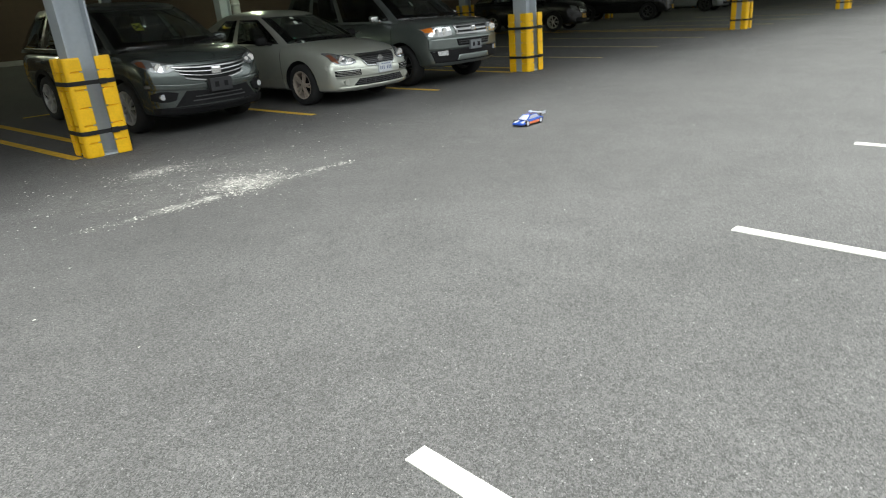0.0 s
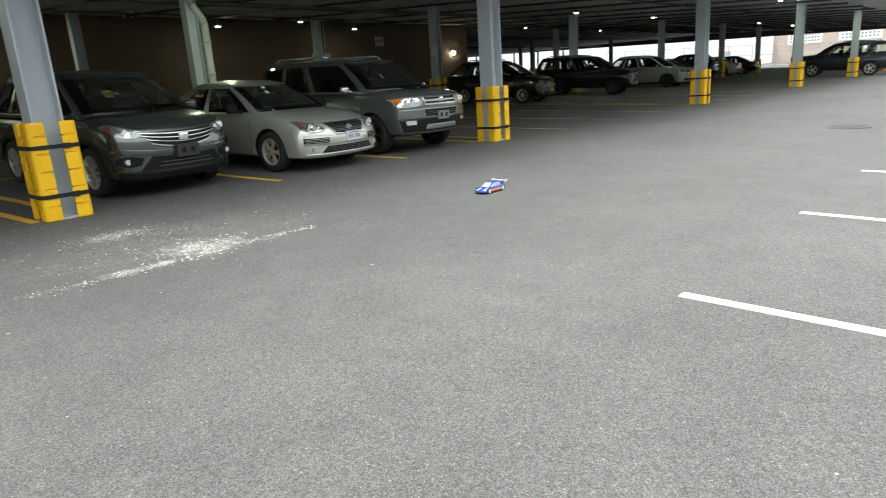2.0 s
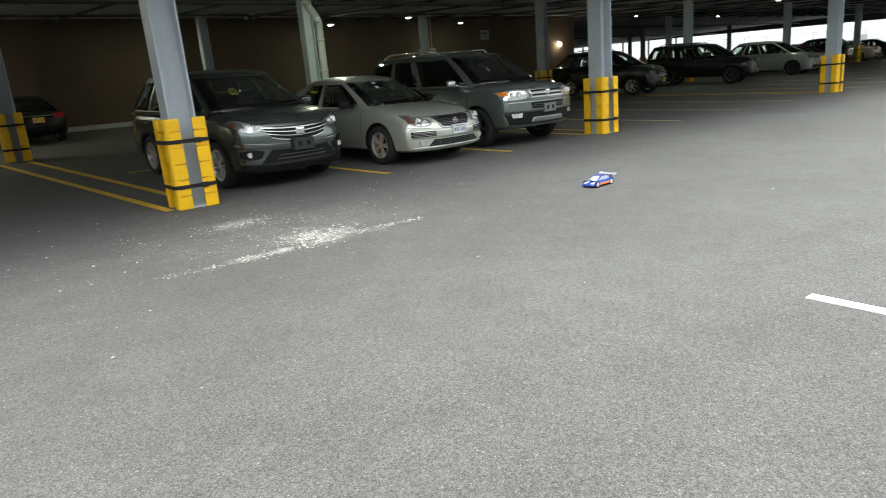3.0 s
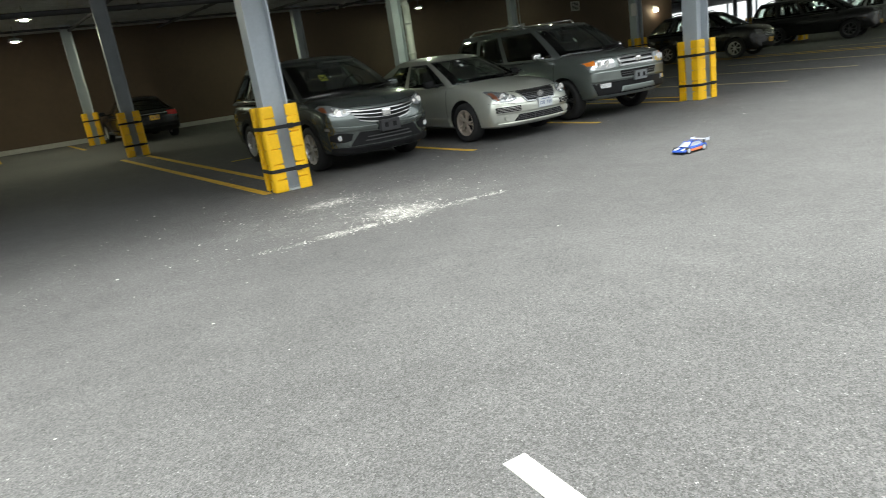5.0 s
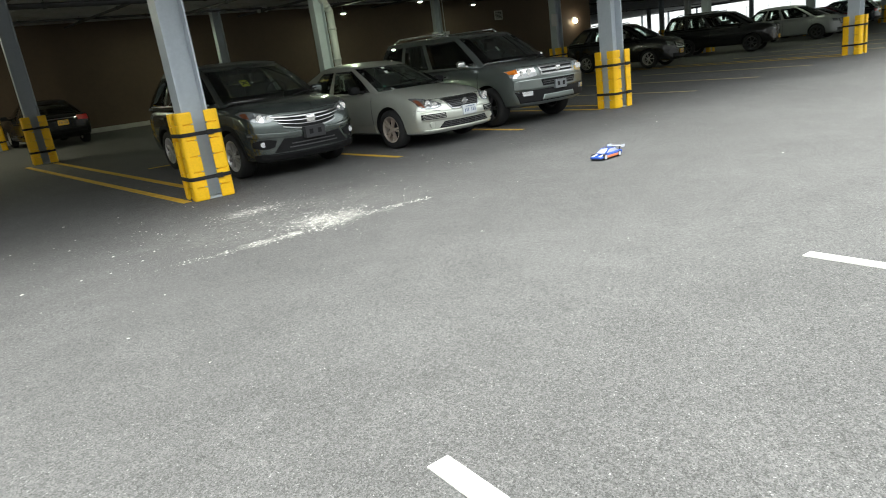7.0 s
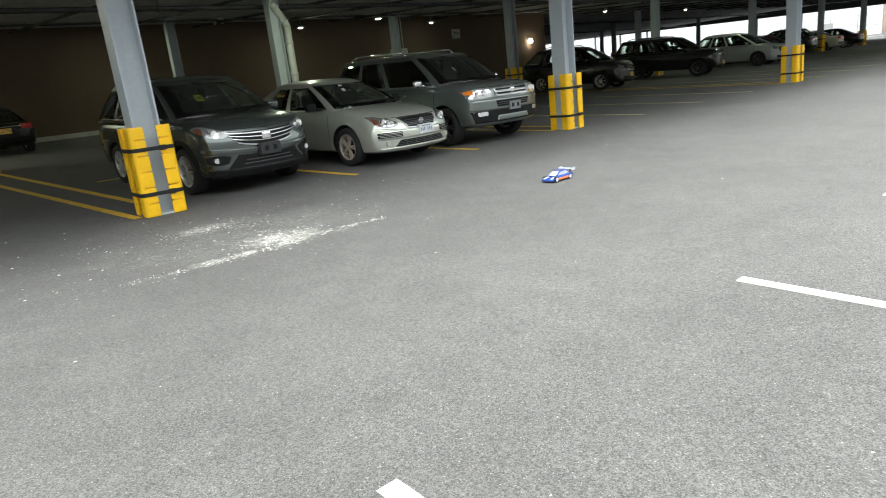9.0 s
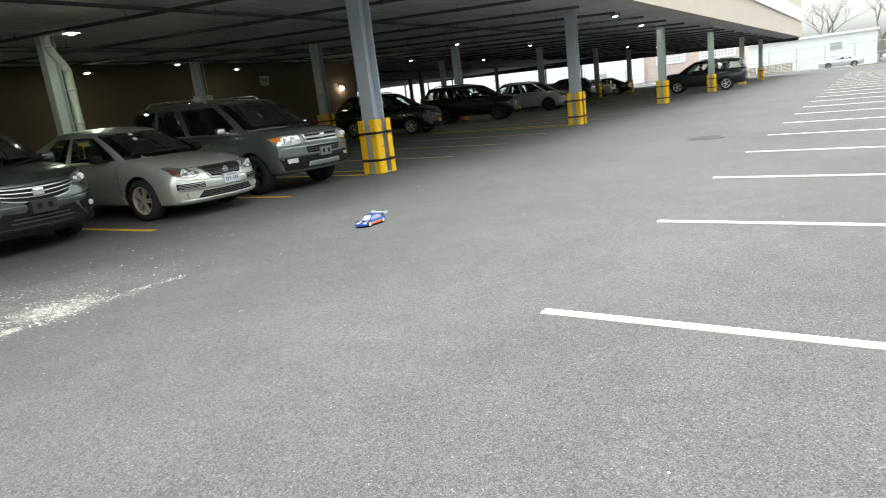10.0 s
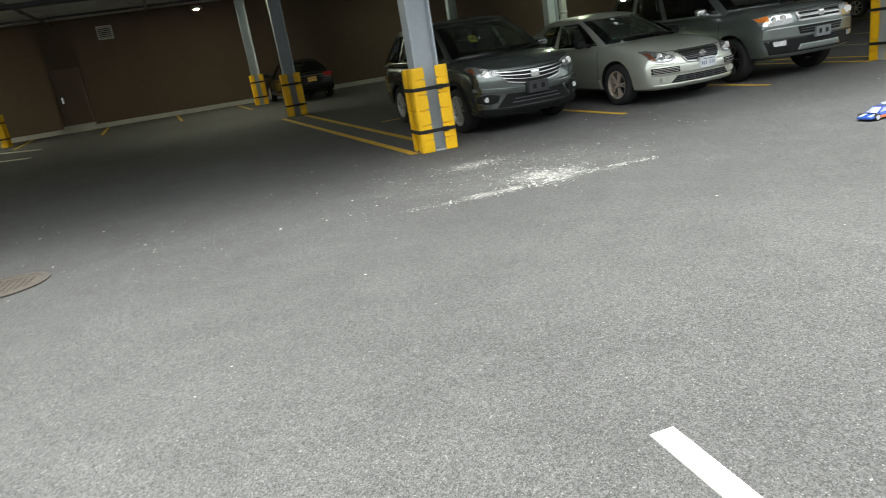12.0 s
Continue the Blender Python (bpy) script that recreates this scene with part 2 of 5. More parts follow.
def line(name, p, q, width, material, label):
    """A strip of road paint between two plan points, following the slope."""
    p, q = Vector(p), Vector(q)
    d = (q - p).normalized()
    s = Vector((-d.y, d.x)) * width / 2
    cuts = [0.0, 1.0]
    if p.y * q.y < 0:
        cuts.insert(1, p.y / (p.y - q.y))
    bm = bmesh.new()
    rows = []
    for c in cuts:
        e = p.lerp(q, c)
        ring = []
        for side, up in ((1, 0.005), (-1, 0.005), (-1, -0.01), (1, -0.01)):
            k = e + s * side
            ring.append(bm.verts.new((k.x, k.y, floor_z(k.y) + up)))
        rows.append(ring)
    for a, b in zip(rows, rows[1:]):
        for i in range(4):
            bm.faces.new((a[i], a[(i + 1) % 4], b[(i + 1) % 4], b[i]))
    bm.faces.new(rows[0])
    bm.faces.new(rows[-1][::-1])
    bmesh.ops.recalc_face_normals(bm, faces=bm.faces[:])
    return tagged(obj(name, bm, material), label, "road marking", name + "s", "structure")


for i in range(-2, 24):
    x = -1.36 + 2.715 * i
    line("white_bay_line", (x, -6.98), (x, -12.2), 0.092, M_WLINE, "white painted parking bay line on grey asphalt")
SKEW = math.tan(radians(6.6))
for x in (2.87, 5.5, 10.9, 13.6, 16.4, 21.9, 24.7, 27.4, 33.4, 36.2, 39.0, 45.4, 48.3, 51.2):
    line("yellow_bay_line", (x + 0.03, -0.25), (x - 5.0 * SKEW, 4.75), 0.10 if x < 8 else 0.075, M_YLINE if x < 8 else M_YWORN, "worn yellow parking bay line on dark asphalt")
line("yellow_border_line", (-0.33, -0.10), (-1.45, 9.3), 0.11, M_YLINE, "yellow line edging the column strip")
line("yellow_border_line", (0.12, 0.3), (-0.86, 9.3), 0.11, M_YLINE, "yellow line edging the column strip")
line("yellow_cross_line", (0.2, 4.45), (2.3, 4.45), 0.08, M_YLINE, "thin worn yellow line across the strip")
for dx in (-0.33, 0.33):
    line("yellow_border_line", (8.4 + dx, 0.1), (7.3 + dx, 9.3), 0.10, M_YLINE, "yellow line edging the column strip")
    line("yellow_border_line", (19.7 + dx, 0.1), (18.6 + dx, 9.3), 0.10, M_YLINE, "yellow line edging the column strip")
for x in (-2.1, -4.5, -7.1, -9.8):
    line("yellow_stub_line", (x, 15.6), (x - 0.46, 19.6), 0.10, M_YLINE, "yellow parking bay line against the brown wall")
line("white_crossing_bar", (-10.9, 12.6), (-8.1, 11.0), 0.2, M_WLINE, "worn white crossing bar on dark asphalt")
line("white_crossing_bar", (-10.9, 15.6), (-8.5, 13.6), 0.2, M_WLINE, "worn white crossing bar on dark asphalt")

# ---- building over the lot ----
WALL_Y, END_X, EDGE_Y = 20.2, 79.0, -2.3


def slab_between(name, xs, ys, z_lo, z_hi, material, label, category, kind="structure"):
    bm = bmesh.new()
    v = {}
    for x in xs:
        for y in ys:
            v[x, y, 0] = bm.verts.new((x, y, z_lo(y)))
            v[x, y, 1] = bm.verts.new((x, y, z_hi(y)))
    x0, x1, y0, y1 = xs[0], xs[-1], ys[0], ys[-1]
    bm.faces.new((v[x0, y0, 0], v[x0, y1, 0], v[x1, y1, 0], v[x1, y0, 0]))
    bm.faces.new((v[x0, y0, 1], v[x1, y0, 1], v[x1, y1, 1], v[x0, y1, 1]))
    bm.faces.new((v[x0, y0, 0], v[x1, y0, 0], v[x1, y0, 1], v[x0, y0, 1]))
    bm.faces.new((v[x0, y1, 0], v[x0, y1, 1], v[x1, y1, 1], v[x1, y1, 0]))
    bm.faces.new((v[x0, y0, 0], v[x0, y0, 1], v[x0, y1, 1], v[x0, y1, 0]))
    bm.faces.new((v[x1, y0, 0], v[x1, y1, 0], v[x1, y1, 1], v[x1, y0, 1]))
    return tagged(obj(name, bm, material), label, category, kind=kind)


def build_ceiling():
    verts, faces = [], []
    step, y = 0.61, EDGE_Y + 0.28
    rnd = random.Random(3)
    while y < 62:
        y1 = y + step - 0.04
        for x0, x1 in ((-40, -1.6), (-1.57, 12.8), (12.83, 31), (31.03, 55), (55.03, END_X - 0.3)):
            dz, k = rnd.uniform(-0.008, 0.008), len(verts)
            verts += [(x, yy, ceil_z(yy) + dz + h) for x in (x0, x1) for yy in (y, y1) for h in (0, 0.06)]
            faces += [[k + i for i in q] for q in ((0, 1, 3, 2), (4, 6, 7, 5), (0, 4, 5, 1), (2, 3, 7, 6), (0, 2, 6, 4), (1, 5, 7, 3))]
        y += step
    me = bpy.data.meshes.new("ceiling")
    me.from_pydata(verts, [], faces)
    me.materials.append(M_CEIL)
    tagged(new("ceiling", me), "pale ribbed soffit panels over the parking level", "ceiling", kind="structure")


build_ceiling()
slab_between("roof_slab", (-40, END_X), (EDGE_Y + 0.26, 62), lambda y: 5.03, lambda y: 9.0, M_FASCIA, "building mass above the parking level", "building")
slab_between("fascia", (-40, END_X), (EDGE_Y, EDGE_Y + 0.25), lambda y: ceil_z(EDGE_Y) - 0.03, lambda y: 5.35, M_FASCIA, "beige stucco fascia along the roof edge", "fascia")
slab_between("white_band", (-40, END_X - 0.02), (EDGE_Y - 0.12, EDGE_Y + 0.25), lambda y: 5.354, lambda y: 6.5, M_WHITE, "white metal band above the fascia", "cladding")
slab_between("upper_wall", (-40, END_X - 0.04), (EDGE_Y, EDGE_Y + 0.25), lambda y: 6.504, lambda y: 9.0, M_FASCIA, "beige stucco upper wall", "wall")
slab_between("wall_back", (-40, 31.3), (WALL_Y, WALL_Y + 0.3), lambda y: floor_z(y) - 0.2, lambda y: ceil_z(y) + 0.07, M_WALL, "brown rendered wall at the back of the garage", "wall")
slab_between("wall_return", (31.3, 31.6), (WALL_Y, 62), lambda y: floor_z(y) - 0.2, lambda y: ceil_z(y) + 0.07, M_WALL, "brown rendered return wall", "wall")
slab_between("wall_far", (31.6, END_X), (61.7, 62), lambda y: floor_z(y) - 0.2, lambda y: ceil_z(y) + 0.07, M_WALL, "brown rendered far wall", "wall")
slab_between("wall_side", (-40, -39.7), (EDGE_Y, WALL_Y), lambda y: floor_z(y) - 0.2, lambda y: ceil_z(y) + 0.07, M_WALL, "brown rendered side wall", "wall")
slab_between("kerb", (-39.7, 31.3), (WALL_Y - 0.22, WALL_Y - 0.002), lambda y: floor_z(y) - 0.1, lambda y: floor_z(y) + 0.17, M_KERB, "pale concrete kerb along the brown wall", "kerb")
slab_between("end_beam", (END_X - 0.28, END_X), (EDGE_Y + 0.26, 61.6), beam_z, lambda y: 5.0, M_PIPE, "dark beam over the open end of the garage", "beam")

# ---- columns ----


def guard_mesh():
    """One yellow corner guard: a rounded L in plan, with notches along its outer faces."""
    bm = bmesh.new()
    # outer skin follows a rounded square corner
    outer = [(-0.085, -0.07), (-0.085, -0.097)] + [(0.035 + 0.062 * math.cos(radians(-90 + 15 * k)), -0.035 + 0.062 * math.sin(radians(-90 + 15 * k))) for k in range(7)] + [(0.097, 0.085), (0.07, 0.085)]
    inner = [(0.07, 0.0), (0.0, 0.0), (0.0, -0.07)]
    ring = outer + inner
    levels = [0.0, 0.02, 0.155, 0.16, 0.17, 0.175, 0.355, 0.36, 0.37, 0.375, 0.555, 0.56, 0.57, 0.575, 0.755, 0.76, 0.77, 0.775, 0.955, 0.96, 0.97, 0.975, 1.10, 1.12]
    notch = {0.16, 0.17, 0.36, 0.37, 0.56, 0.57, 0.76, 0.77, 0.96, 0.97}
    rows = []
    for z in levels:
        cx, cy = 0.03, -0.03
        row = []
        for i, (x, y) in enumerate(ring):
            if i < len(outer):
                f = 1.0
                if z in notch and (i < 3 or i > 7):
                    f = 0.74
                if z in (0.0, 1.12):
                    f = 0.93
                x, y = cx + (x - cx) * f, cy + (y - cy) * f
            row.append(bm.verts.new((x, y, z)))
        rows.append(row)
    k = len(ring)
    for a, b in zip(rows, rows[1:]):
        for i in range(k):
            bm.faces.new((a[i], a[(i + 1) % k], b[(i + 1) % k], b[i]))
    bm.faces.new(rows[0][::-1])
    bm.faces.new(rows[-1])
    bmesh.ops.recalc_face_normals(bm, faces=bm.faces[:])
    me = bpy.data.meshes.new("guard")
    bm.to_mesh(me)
    bm.free()
    me.materials.append(M_YELLOW)
    return me


GUARD = guard_mesh()
CW, CD = 0.165, 0.165   # half width and half depth of the rolled section


def shaft_mesh(h):
    bm = bmesh.new()
    tf, tw = 0.022, 0.014
    # flanges face the -x and +x sides, the web runs between them
    pts = [(-CW, -CD), (-CW + tf, -CD), (-CW + tf, -tw), (CW - tf, -tw), (CW - tf, -CD), (CW, -CD), (CW, CD), (CW - tf, CD), (CW - tf, tw), (-CW + tf, tw), (-CW + tf, CD), (-CW, CD)]
    extruded(bm, pts, 0.0, h)
    return bm


def build_column(x, y, group="columns"):
    z, h = floor_z(y) - 0.01, ceil_z(y) + 0.06 - floor_z(y)
    c = thing("steel_column", pose(x, y, z, 0, 0, 0), "grey painted steel column with strapped yellow corner guards", "column", group)
    part("shaft", shaft_mesh(h), M_STEEL, c)
    bm = bmesh.new()
    box(bm, -0.21, 0.21, -0.21, 0.21, 0.0, 0.03)
    box(bm, -0.2, 0.2, -0.2, 0.2, h - 0.12, h - 0.085)
    part("end_plate", bm, M_STEEL, c)
    for k in range(4):
        g = new("corner_guard", GUARD)
        g.parent = c
        a = radians(90 * k)
        q = Vector((CW, -CD, 0.0))
        q.rotate(Euler((0, 0, a)))
        g.matrix_local = Matrix.Translation((q.x, q.y, 0.012)) @ Matrix.Rotation(a, 4, "Z")
        g["label"] = "notched yellow plastic guard"
    for zz in (0.27, 0.83):
        bm = bmesh.new()
        pts = []
        for k in range(4):
            for j in range(4):
                a = radians(90 * k + 30 * j)
                ox, oy = ((0.193, 0.193), (-0.193, 0.193), (-0.193, -0.193), (0.193, -0.193))[k]
                pts.append((ox + 0.075 * math.cos(a), oy + 0.075 * math.sin(a)))
        n = len(pts)
        rows = []
        for f, zl in ((0.985, zz), (1.012, zz), (1.012, zz + 0.048), (0.985, zz + 0.048)):
            rows.append([bm.verts.new((px * f, py * f, zl)) for px, py in pts])
        for i in range(4):
            a, b = rows[i], rows[(i + 1) % 4]
            for j in range(n):
                bm.faces.new((a[j], a[(j + 1) % n], b[(j + 1) % n], b[j]))
        bmesh.ops.recalc_face_normals(bm, faces=bm.faces[:])
        strap = part("strap", bm, M_STRAP, c, "black webbing strap")
        bm = bmesh.new()
        box(bm, 0.06, 0.145, -0.285, -0.268, zz - 0.008, zz + 0.056, 0.004)
        part("buckle", bm, M_STRAP, strap, "black cam buckle")
    return c


FRONT_X = (0.0, 8.4, 19.72, 31.3, 43.3, 55.4, 66.0)
for x in FRONT_X:
    build_column(x, 0.0, "front row of columns")
for x in (-1.02, 6.97, 17.2, 27.7, 38.3, 48.9, 57.4, 68.5):
    build_column(x, 9.7, "middle row of columns")
for x in (-10.7, -1.65, 6.57, 17.34):
    build_column(x, 17.6, "rear row of columns")
for x, y in ((40.6, 19.0), (50.5, 28.0), (58.0, 28.0), (66, 28.0), (55.5, 38.0), (62.5, 38.0)):
    build_column(x, y, "far columns")


def build_post(y):
    bm = bmesh.new()
    extruded(bm, [(END_X - 0.24, y - 0.1), (END_X - 0.04, y - 0.1), (END_X - 0.04, y + 0.1), (END_X - 0.24, y + 0.1)], floor_z(y) - 0.02, beam_z(y) + 0.02)
    tagged(obj("end_post", bm, M_STEEL), "slim grey steel post at the open end", "post", "end posts")


for y in (16.1, 22.5, 27.5, 34.8, 42.3, 46.6, 50.9, 58.3):
    build_post(y)

# ---- services on the ceiling ----


def build_pipe(a, b, r, name="sprinkler_pipe", label="dark sprinkler pipe hung below the ceiling", m=None):
    bm = bmesh.new()
    tube(bm, a, b, r, 10)
    k = max(1, int((Vector(b) - Vector(a)).length / 4))
    for i in range(k):
        p = Vector(a).lerp(Vector(b), (i + 0.5) / k)
        tube(bm, p, (p.x, p.y, ceil_z(p.y) + 0.03), 0.008, 6)
        tube(bm, p + (Vector(b) - Vector(a)).normalized() * 0.04, p - (Vector(b) - Vector(a)).normalized() * 0.04, r * 1.3, 10)
    return tagged(obj(name, bm, m or M_PIPE, smooth=True), label, "pipe", name + "s")


for y, r, drop in ((3.87, 0.04, 0.12), (10.59, 0.07, 0.3), (17.47, 0.04, 0.1), (26, 0.06, 0.25), (36, 0.06, 0.25)):
    x0 = -38 if y < 20 else 34
    build_pipe((x0, y, ceil_z(y) - drop), (END_X - 1, y, ceil_z(y) - drop), r)
for i in range(25):
    x = -9.6 + 3.35 * i
    build_pipe((x, -1.3, ceil_z(-1.3) - 0.19), (x - 2.2, 19.7, ceil_z(19.7) - 0.19), 0.042)


def build_light(x, y):
    z = 3.838 + 0.024 * y
    t = thing("ceiling_light", pose(x, y, z), "round lit canopy light on the soffit", "ceiling light", "garage ceiling lights")
    bm = bmesh.new()
    tube(bm, (0, 0, -0.075), (0, 0, 0.02), 0.2, 24, 0.17)
    part("housing", bm, M_HOUSING, t, smooth=False)
    bm = bmesh.new()
    tube(bm, (0, 0, 0.015), (0, 0, ceil_z(y) - z + 0.03), 0.012, 8)
    part("stem", bm, M_HOUSING, t)
    bm = bmesh.new()
    tube(bm, (0, 0, -0.10), (0, 0, -0.077), 0.065, 20, 0.085)
    part("diffuser", bm, M_LAMPFILL if x < -9 else M_LAMPB if x < -0.5 else M_LAMPW if y > 14 or x > 22 else M_LAMP, t, "glowing white diffuser")


# the last two are unseen fill lamps added to brighten the left wall
for x, y in ((6.4, 7.2), (14.6, 15.0), (20.0, 17.9), (12.4, 17.9), (24.7, 7.7), (23.0, -0.5), (41.9, -0.6), (32.5, 7.6), (49.5, 7.3), (29.5, 0.4), (-2.66, 11.3), (-3.15, 16.6), (4.7, 17.6), (31, 15), (41, 15.5), (58, 7.3), (52, -0.5), (-12.7, 15.0), (-18.9, 15.0)):
    build_light(x, y)

# ---- vehicles ----
from mathutils.bvhtree import BVHTree


def paint(name, color, metal=0.55, rough=0.32, coat=0.6):
    return mat(name, color, rough, metal, 0.05, 0.8, coat=coat)


M_TYRE = mat("tyre_rubber", (0.018, 0.018, 0.019), 0.8, 0, 0.2, 14, 0.1, 80)
M_RIM = mat("alloy_rim", (0.60, 0.59, 0.57), 0.36, 0.7, 0.1, 10)
M_RIMD = mat("dark_rim", (0.10, 0.10, 0.105), 0.4, 0.7, 0.1, 10)
M_WELL = mat("wheel_well_liner", (0.01, 0.01, 0.01), 0.9, 0, 0.1, 6)
M_BLACKP = mat("black_bumper_plastic", (0.011, 0.011, 0.012), 0.6, 0, 0.15, 12, 0.05, 120, specular=0.2)
M_CHROME = mat("chrome_trim", (0.78, 0.78, 0.78), 0.14, 1.0, 0.05, 10)
M_CHROMEB = mat("brushed_chrome", (0.42, 0.42, 0.42), 0.26, 1.0, 0.08, 12)
M_GLASS = mat("tinted_car_glass", (0.80, 0.88, 0.82), 0.02, 0, 0, glass=1.0, ior=1.5)
M_GLASSD = mat("dark_privacy_glass", (0.22, 0.25, 0.24), 0.02, 0, 0, glass=1.0, ior=1.5)
M_RIMT = mat("dusty_alloy_rim", (0.47, 0.41, 0.35), 0.5, 0.4, 0.2, 14)
M_LENS = mat("clear_headlamp_lens", (0.80, 0.82, 0.84), 0.10, 0.75, 0.15, 20)
M_LENSD = mat("headlamp_bowl", (0.24, 0.25, 0.26), 0.10, 0.6, 0.35, 25)
M_BULB = mat("headlamp_reflector", (0.92, 0.92, 0.92), 0.07, 0.95, 0.05, 30)
M_AMBER = mat("amber_lens", (0.75, 0.22, 0.03), 0.2, 0, 0.1, 30, coat=0.5)
M_AMBERD = mat("unlit_amber_lens", (0.14, 0.045, 0.02), 0.18, 0, 0.1, 30, coat=0.5)
M_REDL = mat("red_tail_lens", (0.40, 0.015, 0.02), 0.2, 0, 0.1, 30, coat=0.5)
M_SEAT = mat("dark_upholstery", (0.05, 0.05, 0.048), 0.85, 0, 0.2, 10)
M_SEATL = mat("pale_upholstery", (0.30, 0.28, 0.24), 0.85, 0, 0.15, 10)
M_PLATE = mat("white_number_plate", (0.55, 0.57, 0.60), 0.5, 0, 0.05, 20)
M_PLATEY = mat("amber_number_plate", (0.80, 0.48, 0.08), 0.5, 0, 0.05, 20)
M_PLATED = mat("empty_plate_holder", (0.03, 0.03, 0.033), 0.6, 0, 0.1, 20)
M_PLATEG = mat("grey_plate_holder", (0.17, 0.18, 0.19), 0.55, 0, 0.1, 20)
M_PLATEBAR = mat("plate_bar_ink", (0.10, 0.13, 0.24), 0.6, 0, 0.05, 20)
M_NOTE = mat("yellow_windscreen_note", (0.62, 0.60, 0.06), 0.7, 0, 0.1, 30)
M_STICKER = mat("white_windscreen_sticker", (0.75, 0.78, 0.75), 0.6, 0, 0.05, 30)
M_STICKERG = mat("green_windscreen_sticker", (0.10, 0.42, 0.30), 0.6, 0, 0.05, 30)


def spline(rows, x):
    """Rows of values keyed by their first entry, interpolated smoothly."""
    for i in range(len(rows) - 1):
        a, b = rows[i], rows[i + 1]
        if a[0] <= x <= b[0]:
            p, q = rows[max(i - 1, 0)], rows[min(i + 2, len(rows) - 1)]
            t = (x - a[0]) / (b[0] - a[0])
            out = []
            for k in range(1, len(a)):
                ma = (b[k] - p[k]) / max(b[0] - p[0], 1e-6) * (b[0] - a[0])
                mb = (q[k] - a[k]) / max(q[0] - a[0], 1e-6) * (b[0] - a[0])
                d = b[k] - a[k]
                if d * ma <= 0:
                    ma = 0
                if d * mb <= 0:
                    mb = 0
                if d != 0:
                    ma, mb = (max(min(m / d, 3), 0) * d for m in (ma, mb))
                out.append(a[k] * (2 * t**3 - 3 * t * t + 1) + ma * (t**3 - 2 * t * t + t) + b[k] * (-2 * t**3 + 3 * t * t) + mb * (t**3 - t * t))
            return out
    return list(rows[-1][1:])


SECTION = ((0.0, 0.0), (0.55, 0.0), (0.84, 0.012), (0.945, 0.07), (0.982, 0.22), (0.997, 0.42), (1.0, 0.56), (0.994, 0.70), (0.980, 0.81), (0.955, 0.895), (0.91, 0.95), (0.81, 0.985), (0.45, 1.012), (0.0, 1.022))


def body_bm(rows, nose=0.0, tail=0.0):
    """A lofted shell; nose and tail are how far the corners sweep back from the middle of each end."""
    bm = bmesh.new()
    wide = max(r[3] for r in rows)
    x0, x1 = rows[0][0], rows[-1][0]
    xs = sorted({r[0] for r in rows} | {x0 + (x1 - x0) * i / 44 for i in range(45)})
    rings = []
    for x in xs:
        zb, zt, hw = spline(rows, x)
        pts = [(hw * a, zb + (zt - zb) * b) for a, b in SECTION]
        loop = [(-a, b) for a, b in pts[::-1]] + pts[1:-1]
        # starts at the roof line's middle, runs down the right side and up the left
        front, back = max(0.0, (x - x1 + 0.9) / 0.9) ** 1.4, max(0.0, (x0 + 0.7 - x) / 0.7) ** 1.4
        rings.append([bm.verts.new((x - (nose * front - tail * back) * abs(a / wide) ** 2.4, a, b)) for a, b in loop])
    k = len(rings[0])
    for r, s in zip(rings, rings[1:]):
        for i in range(k):
            bm.faces.new((r[i], r[(i + 1) % k], s[(i + 1) % k], s[i]))
    # rounded end caps: each level runs across the car along the same bow as the rings
    for ring, x, bow in ((rings[0], x0, -tail), (rings[-1], x1, nose)):
        levels = []
        for i in range(1, k // 2):
            a, b = ring[i], ring[k - i]
            ys = [a.co.y + (b.co.y - a.co.y) * j / 14 for j in range(1, 14)]
            levels.append([a] + [bm.verts.new((x - bow * abs(y / wide) ** 2.4, y, a.co.z)) for y in ys] + [b])
        for r, s in zip(levels, levels[1:]):
            for i in range(14):
                bm.faces.new((r[i], r[i + 1], s[i + 1], s[i]))
        for i in range(14):
            bm.faces.new((ring[0], levels[0][i + 1], levels[0][i]))
            bm.faces.new((ring[k // 2], levels[-1][i], levels[-1][i + 1]))
    bmesh.ops.recalc_face_normals(bm, faces=bm.faces[:])
    return bm


def cut_body(bm, axles, r, hw, material):
    """Cuts the four wheel arches out of the body shell."""
    me = bpy.data.meshes.new("body")
    bm.to_mesh(me)
    bm.free()
    me.materials.append(material)
    ob = bpy.data.objects.new("body", me)
    scene.collection.objects.link(ob)
    cb = bmesh.new()
    for x in axles:
        for s in (-1, 1):
            tube(cb, (x, s * (hw - 0.30), r), (x, s * (hw + 0.3), r), r + 0.055, 32)
    cm = bpy.data.meshes.new("cutter")
    cb.to_mesh(cm)
    cb.free()
    cm.materials.append(M_WELL)
    co = bpy.data.objects.new("cutter", cm)
    scene.collection.objects.link(co)
    md = ob.modifiers.new("arches", "BOOLEAN")
    md.operation, md.object, md.solver, md.material_mode = "DIFFERENCE", co, "EXACT", "TRANSFER"
    deps = bpy.context.evaluated_depsgraph_get()
    done = bpy.data.meshes.new_from_object(ob.evaluated_get(deps))
    bpy.data.objects.remove(ob)
    bpy.data.objects.remove(co)
    bpy.data.meshes.remove(cm)
    done.name = "body"
    done.polygons.foreach_set("use_smooth", [True] * len(done.polygons))
    done.set_sharp_from_angle(angle=radians(38))
    return done


